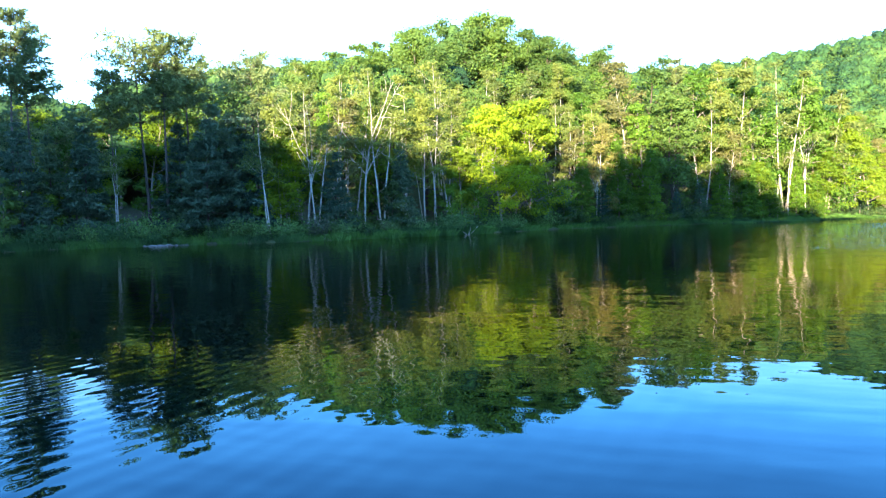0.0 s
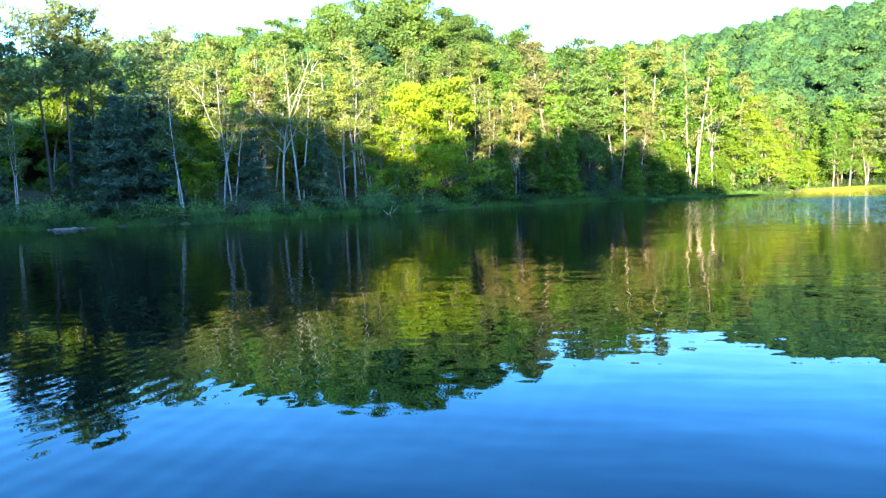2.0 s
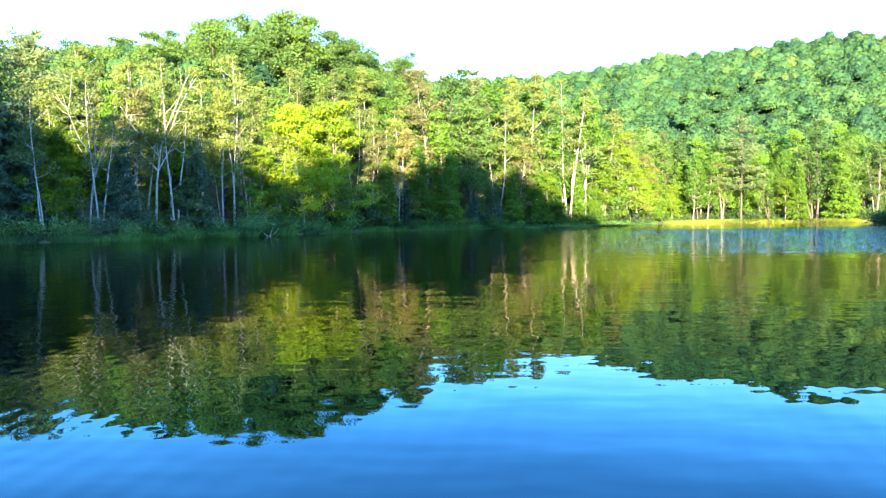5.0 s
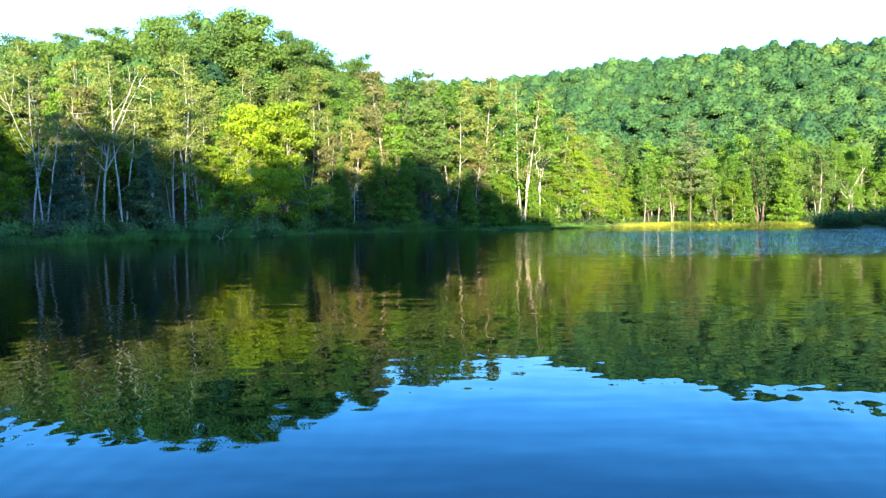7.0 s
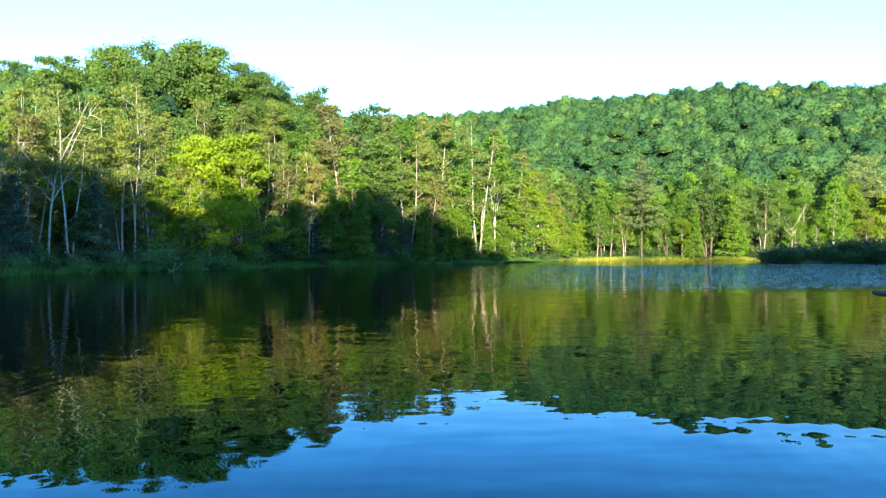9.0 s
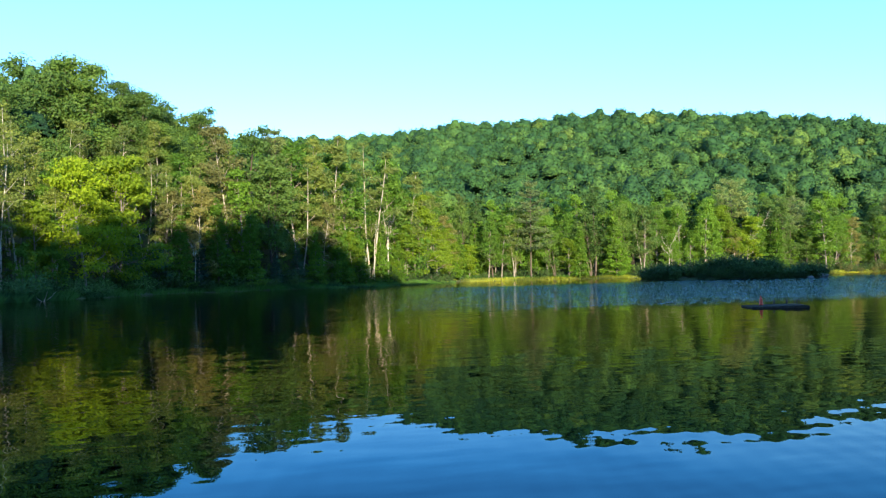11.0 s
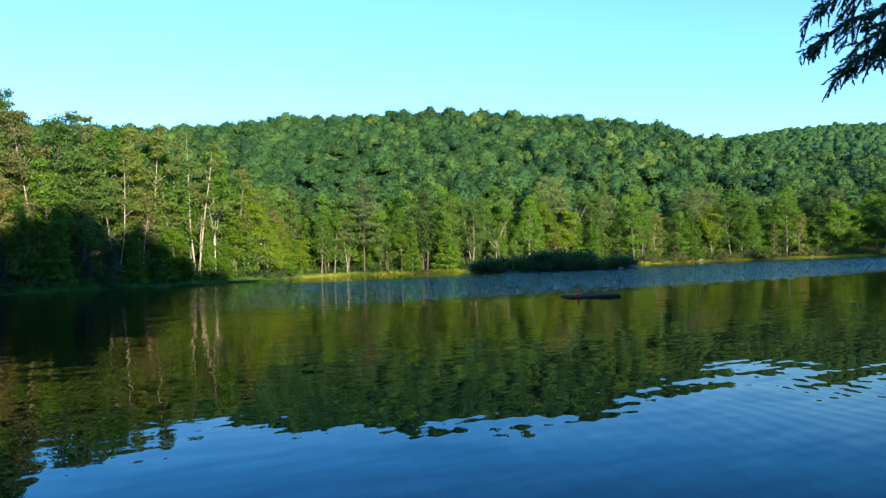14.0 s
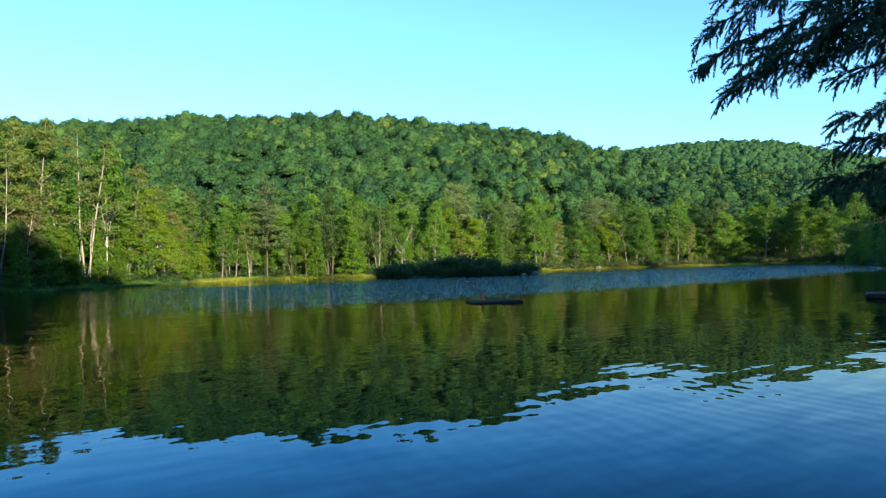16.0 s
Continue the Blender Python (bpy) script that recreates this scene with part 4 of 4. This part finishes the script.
# a bleached branch standing at the bank
wood = Tubes(6)
g = np.random.default_rng(3)
for way, length, r in (((0.2, 0, 1), 1.3, 0.05), ((-0.7, 0.2, 0.7), 0.9, 0.04), ((0.9, 0.1, 0.35), 1.6, 0.05)):
    wood.add(limb_path(g, (0, 0, -0.1), way, length, 4, 0, 0.12), [r * (1 - 0.18 * q) for q in range(5)])
log = tagged(new("driftwood", wood.mesh("driftwood", BLEACHED)), "bleached forked branch stuck in the bank", "driftwood")
x, y = at(-16.8, 85.0)
log.matrix_basis = pose(x, y, max(0, ground_at(x, y)), 0, 0, 20)


# ---- the swimming raft ----
def box(name, size, at_, mat, parent, label="", bevel=0.015, turn=(0, 0, 0)):
    bm = bmesh.new()
    bmesh.ops.create_cube(bm, size=1)
    for v in bm.verts:
        v.co = Vector((v.co.x * size[0], v.co.y * size[1], v.co.z * size[2]))
    bmesh.ops.bevel(bm, geom=list(bm.edges), offset=bevel, segments=2, affect="EDGES")
    me = bpy.data.meshes.new(name)
    bm.to_mesh(me)
    bm.free()
    me.materials.append(mat)
    ob = part(name, me, parent, label)
    ob.matrix_basis = pose(*at_, *turn)
    return ob


def lathe(name, profile, at_, mat, parent, label="", sides=20):
    verts = [(r * math.cos(6.2832 * k / sides), r * math.sin(6.2832 * k / sides), z) for r, z in profile for k in range(sides)]
    faces = [(i * sides + k, i * sides + (k + 1) % sides, (i + 1) * sides + (k + 1) % sides, (i + 1) * sides + k)
             for i in range(len(profile) - 1) for k in range(sides)]
    ob = part(name, quick_mesh(name, verts, faces, mat, True), parent, label)
    ob.matrix_basis = pose(*at_)
    return ob


def floating_deck(name, label, wide, deep):
    """A low plank deck between beams, on black floats."""
    root = tagged(new(name), label, "raft", group="rafts on the lake")
    count = round((wide - 0.04) / 0.16)
    for k in range(count):
        box("plank", (0.15, deep - 0.1, 0.04), ((k - (count - 1) / 2) * 0.16, 0, 0.30), DECK, root)
    for y in (-deep / 2 + 0.04, deep / 2 - 0.04):
        box("side_beam", (wide, 0.05, 0.16), (0, y, 0.22), DECK, root)
    for x in (-wide / 2, wide / 2):
        box("end_beam", (0.05, deep - 0.04, 0.16), (x, 0, 0.22), DECK, root)
    across = round(wide / 1.0)
    for k in range(across):
        for y in (-deep * 0.3, deep * 0.3):
            box("float", (0.86, deep * 0.33, 0.34), ((k - (across - 1) / 2) * 0.98, y, 0.08), FLOAT, root, "black plastic float", 0.06)
    return root


raft = floating_deck("swimming_raft", "low dark wooden swimming raft floating on the lake", 2.92, 2.4)
for x, y in ((0.30, 1.05), (0.98, 1.02)):
    lathe("mooring_post", ((0.05, 0), (0.05, 0.22), (0.035, 0.24), (0.0, 0.245)), (x, y, 0.32), STEEL, raft)
rail = Tubes(8)
for y in (0.75, 1.1):
    rail.add([(1.42, y, 0.30), (1.42, y, 0.52), (1.50, y, 0.58), (1.58, y, 0.5), (1.58, y, -0.6)], [0.02] * 5)
for z in (-0.4, -0.1, 0.2):
    rail.add([(1.58, 0.75, z), (1.58, 1.1, z)], [0.016, 0.016])
part("ladder", rail.mesh("ladder", STEEL), raft, "dark steel swim ladder")
x, y = at(36.1, 39.3)
raft.matrix_basis = pose(x, y, -0.19, 0, -1.2, -20) @ Matrix.Diagonal((0.88, 0.88, 0.9, 1))
dock = floating_deck("floating_dock", "long dark wooden floating dock in the shade", 4.2, 2.4)
x, y = at(65.2, 40.0)
dock.matrix_basis = pose(x, y, -0.1, 0, 0, -62)
can = tagged(new("red_marker"), "red plastic marker standing on the swimming raft", "marker")
lathe("body", ((0.0, 0.0), (0.13, 0.0), (0.13, 0.03), (0.10, 0.06), (0.085, 0.28), (0.05, 0.4), (0.0, 0.41)), (0, 0, 0), RED, can)
lathe("cap", ((0.0, 0.0), (0.028, 0.0), (0.026, 0.1), (0.0, 0.11)), (0, 0, 0.40), RED, can)
can.matrix_basis = raft.matrix_basis @ pose(-0.52, 0.6, 0.322)


# ---- the hemlock beside the eye, whose boughs hang into view ----
def near_hemlock():
    g = np.random.default_rng(77)
    root = tagged(new("hemlock_tree"), "dark hemlock with drooping feathery boughs over the water", "tree")
    tx, ty = at(78, 6.8)
    tz = ground_at(tx, ty)
    root.matrix_basis = pose(tx, ty, tz - 0.05)
    stem = Tubes(12)
    trunk = limb_path(g, (0, 0, -0.2), (0.02, -0.03, 1), 15, 10, 0.05, 0.012)
    stem.add(trunk, [0.2 * (1.3 if i == 0 else 1 - 0.09 * i) for i in range(11)])
    part("trunk", stem.mesh("near_hemlock_trunk", BARK["dark"]), root)

    def bough(z0, end, droop, arms, long_):
        """One bough from the trunk to a place in the world: side arms alternate along it, each a drooping fern-like spray."""
        twigs, pts, dirs = Tubes(5), [], []
        p0, p3 = np.array((0.1, 0, z0 - tz)), np.array(end) - np.array((tx, ty, tz))
        along = (p3 - p0) / np.linalg.norm(p3 - p0)
        cross = np.cross(along, (0, 0, 1.0))
        cross /= np.linalg.norm(cross)
        spine = [p0 + (p3 - p0) * q + np.array((0, 0, droop * 4 * q * (1 - q))) + g.normal(size=3) * 0.04 * (0 < q < 1) for q in np.linspace(0, 1, 11)]
        twigs.add([tuple(p) for p in spine], [0.02 * (1 - 0.09 * q) for q in range(11)])
        stems = [np.array(spine[5:])]
        for k in range(arms):
            q = 10 * (0.3 + 0.68 * (k + g.uniform(0, 0.8)) / arms)
            i = min(int(q), 9)
            base = spine[i] + (spine[i + 1] - spine[i]) * (q - i)
            way = along * g.uniform(0.5, 1.0) + cross * (1 if k % 2 else -1) * g.uniform(0.1, 0.6) + np.array((0, 0, g.uniform(-1.0, 0.25)))
            arm = np.array(limb_path(g, base, way, long_ * g.uniform(0.45, 1.2) * (1.25 - 0.07 * q), 7, -0.08, 0.12))
            twigs.add([tuple(p) for p in arm], [0.006 * (1 - 0.11 * u) for u in range(8)])
            stems.append(arm)
        for stem_ in stems:
            span = np.linalg.norm(np.diff(stem_, axis=0), axis=1).sum()
            n = int(span / 0.026)
            for k in range(n):
                f = (len(stem_) - 1.01) * (0.06 + 0.94 * (k + g.uniform(0, 1)) / max(n, 1))
                i = min(int(f), len(stem_) - 2)
                w = stem_[i + 1] - stem_[i]
                w = w / np.linalg.norm(w)
                base = stem_[i] + (stem_[i + 1] - stem_[i]) * (f - i)
                side = np.cross(w, g.normal(size=3))
                side /= np.linalg.norm(side)
                way = w * 0.8 + side * g.uniform(0.4, 1.0) + along * 0.25 + np.array((0, 0, -g.uniform(0.0, 0.4)))
                ln = g.uniform(0.06, 0.2) * (1.15 - 0.6 * f / len(stem_))
                path = np.array(limb_path(g, base, way, ln, 4, -0.12, 0.1))
                twigs.add([tuple(p) for p in path], [0.0022] * 5)
                for u in np.linspace(0.1, 3.95, max(5, int(ln / 0.009))):
                    j = int(u)
                    d = path[j + 1] - path[j]
                    d = d / np.linalg.norm(d)
                    here = path[j] + (path[j + 1] - path[j]) * (u - j)
                    for sgn in (-1, 1):
                        o = d * 0.75 + side * sgn * 0.75
                        reach = 0.04 * (1.0 - u / 7) * g.uniform(0.6, 1.2)
                        pts.append(here + o * reach * 0.5)
                        dirs.append(o * reach)
        pts, dirs = np.array(pts), np.array(dirs)
        dirs = dirs + g.normal(size=dirs.shape) * 0.006
        size = np.linalg.norm(dirs, axis=1)[:, None]
        side = np.cross(dirs / size, g.normal(size=dirs.shape) * 0.6 + np.array((0, 0, 1.0)))
        side /= np.linalg.norm(side, axis=1)[:, None]
        tris = np.stack((pts - dirs * 0.6 + side * 0.006, pts + dirs * 0.6, pts - dirs * 0.6 - side * 0.006), 1).reshape(-1, 3)
        b = part("bough", twigs.mesh("near_bough", BARK["dark"]), root)
        part("needles", quick_mesh("near_needles", tris, tri_index(len(pts)), LEAF["hemlock"]), b)

    def spot(az, el, d):
        x, y = at(az, d)
        return x, y, EYE[2] + d * math.tan(radians(el))

    bough(4.0, spot(52.0, 14.4, 6.2), 0.3, 28, 0.44)
    bough(3.9, spot(53.6, 12.4, 6.1), 0.34, 30, 0.44)
    bough(4.3, spot(52.5, 16.8, 6.4), 0.25, 26, 0.46)
    bough(4.7, spot(53.2, 18.6, 6.5), 0.25, 22, 0.46)
    bough(4.1, spot(55.4, 14.0, 6.2), 0.25, 24, 0.46)
    bough(4.8, spot(57.6, 18.8, 6.3), 0.25, 16, 0.45)
    bough(3.7, spot(54.4, 12.2, 6.1), 0.3, 24, 0.36)
    bough(3.2, spot(60.0, 12.4, 5.9), 0.2, 16, 0.3)
    bough(3.0, spot(60.8, 10.2, 5.8), 0.14, 18, 0.36)
    bough(2.9, spot(60.6, 7.8, 5.8), 0.12, 20, 0.36)
    bough(2.8, spot(60.0, 5.9, 5.8), 0.12, 22, 0.34)
    bough(2.6, spot(61.6, 5.0, 5.8), 0.1, 16, 0.3)
    bough(4.6, spot(58.4, 15.4, 6.1), 0.2, 14, 0.42)
    bough(4.4, spot(62.0, 14.0, 6.0), 0.15, 14, 0.36)
    bough(5.1, spot(62.5, 18.4, 6.0), 0.15, 14, 0.4)
    bough(6.2, spot(60.0, 23.0, 6.4), 0.2, 10, 0.5)
    bough(7.0, spot(100.0, 28.0, 8.6), 0.2, 8, 0.5)
    bough(8.2, spot(75.0, 40.0, 9.0), 0.2, 8, 0.5)


near_hemlock()
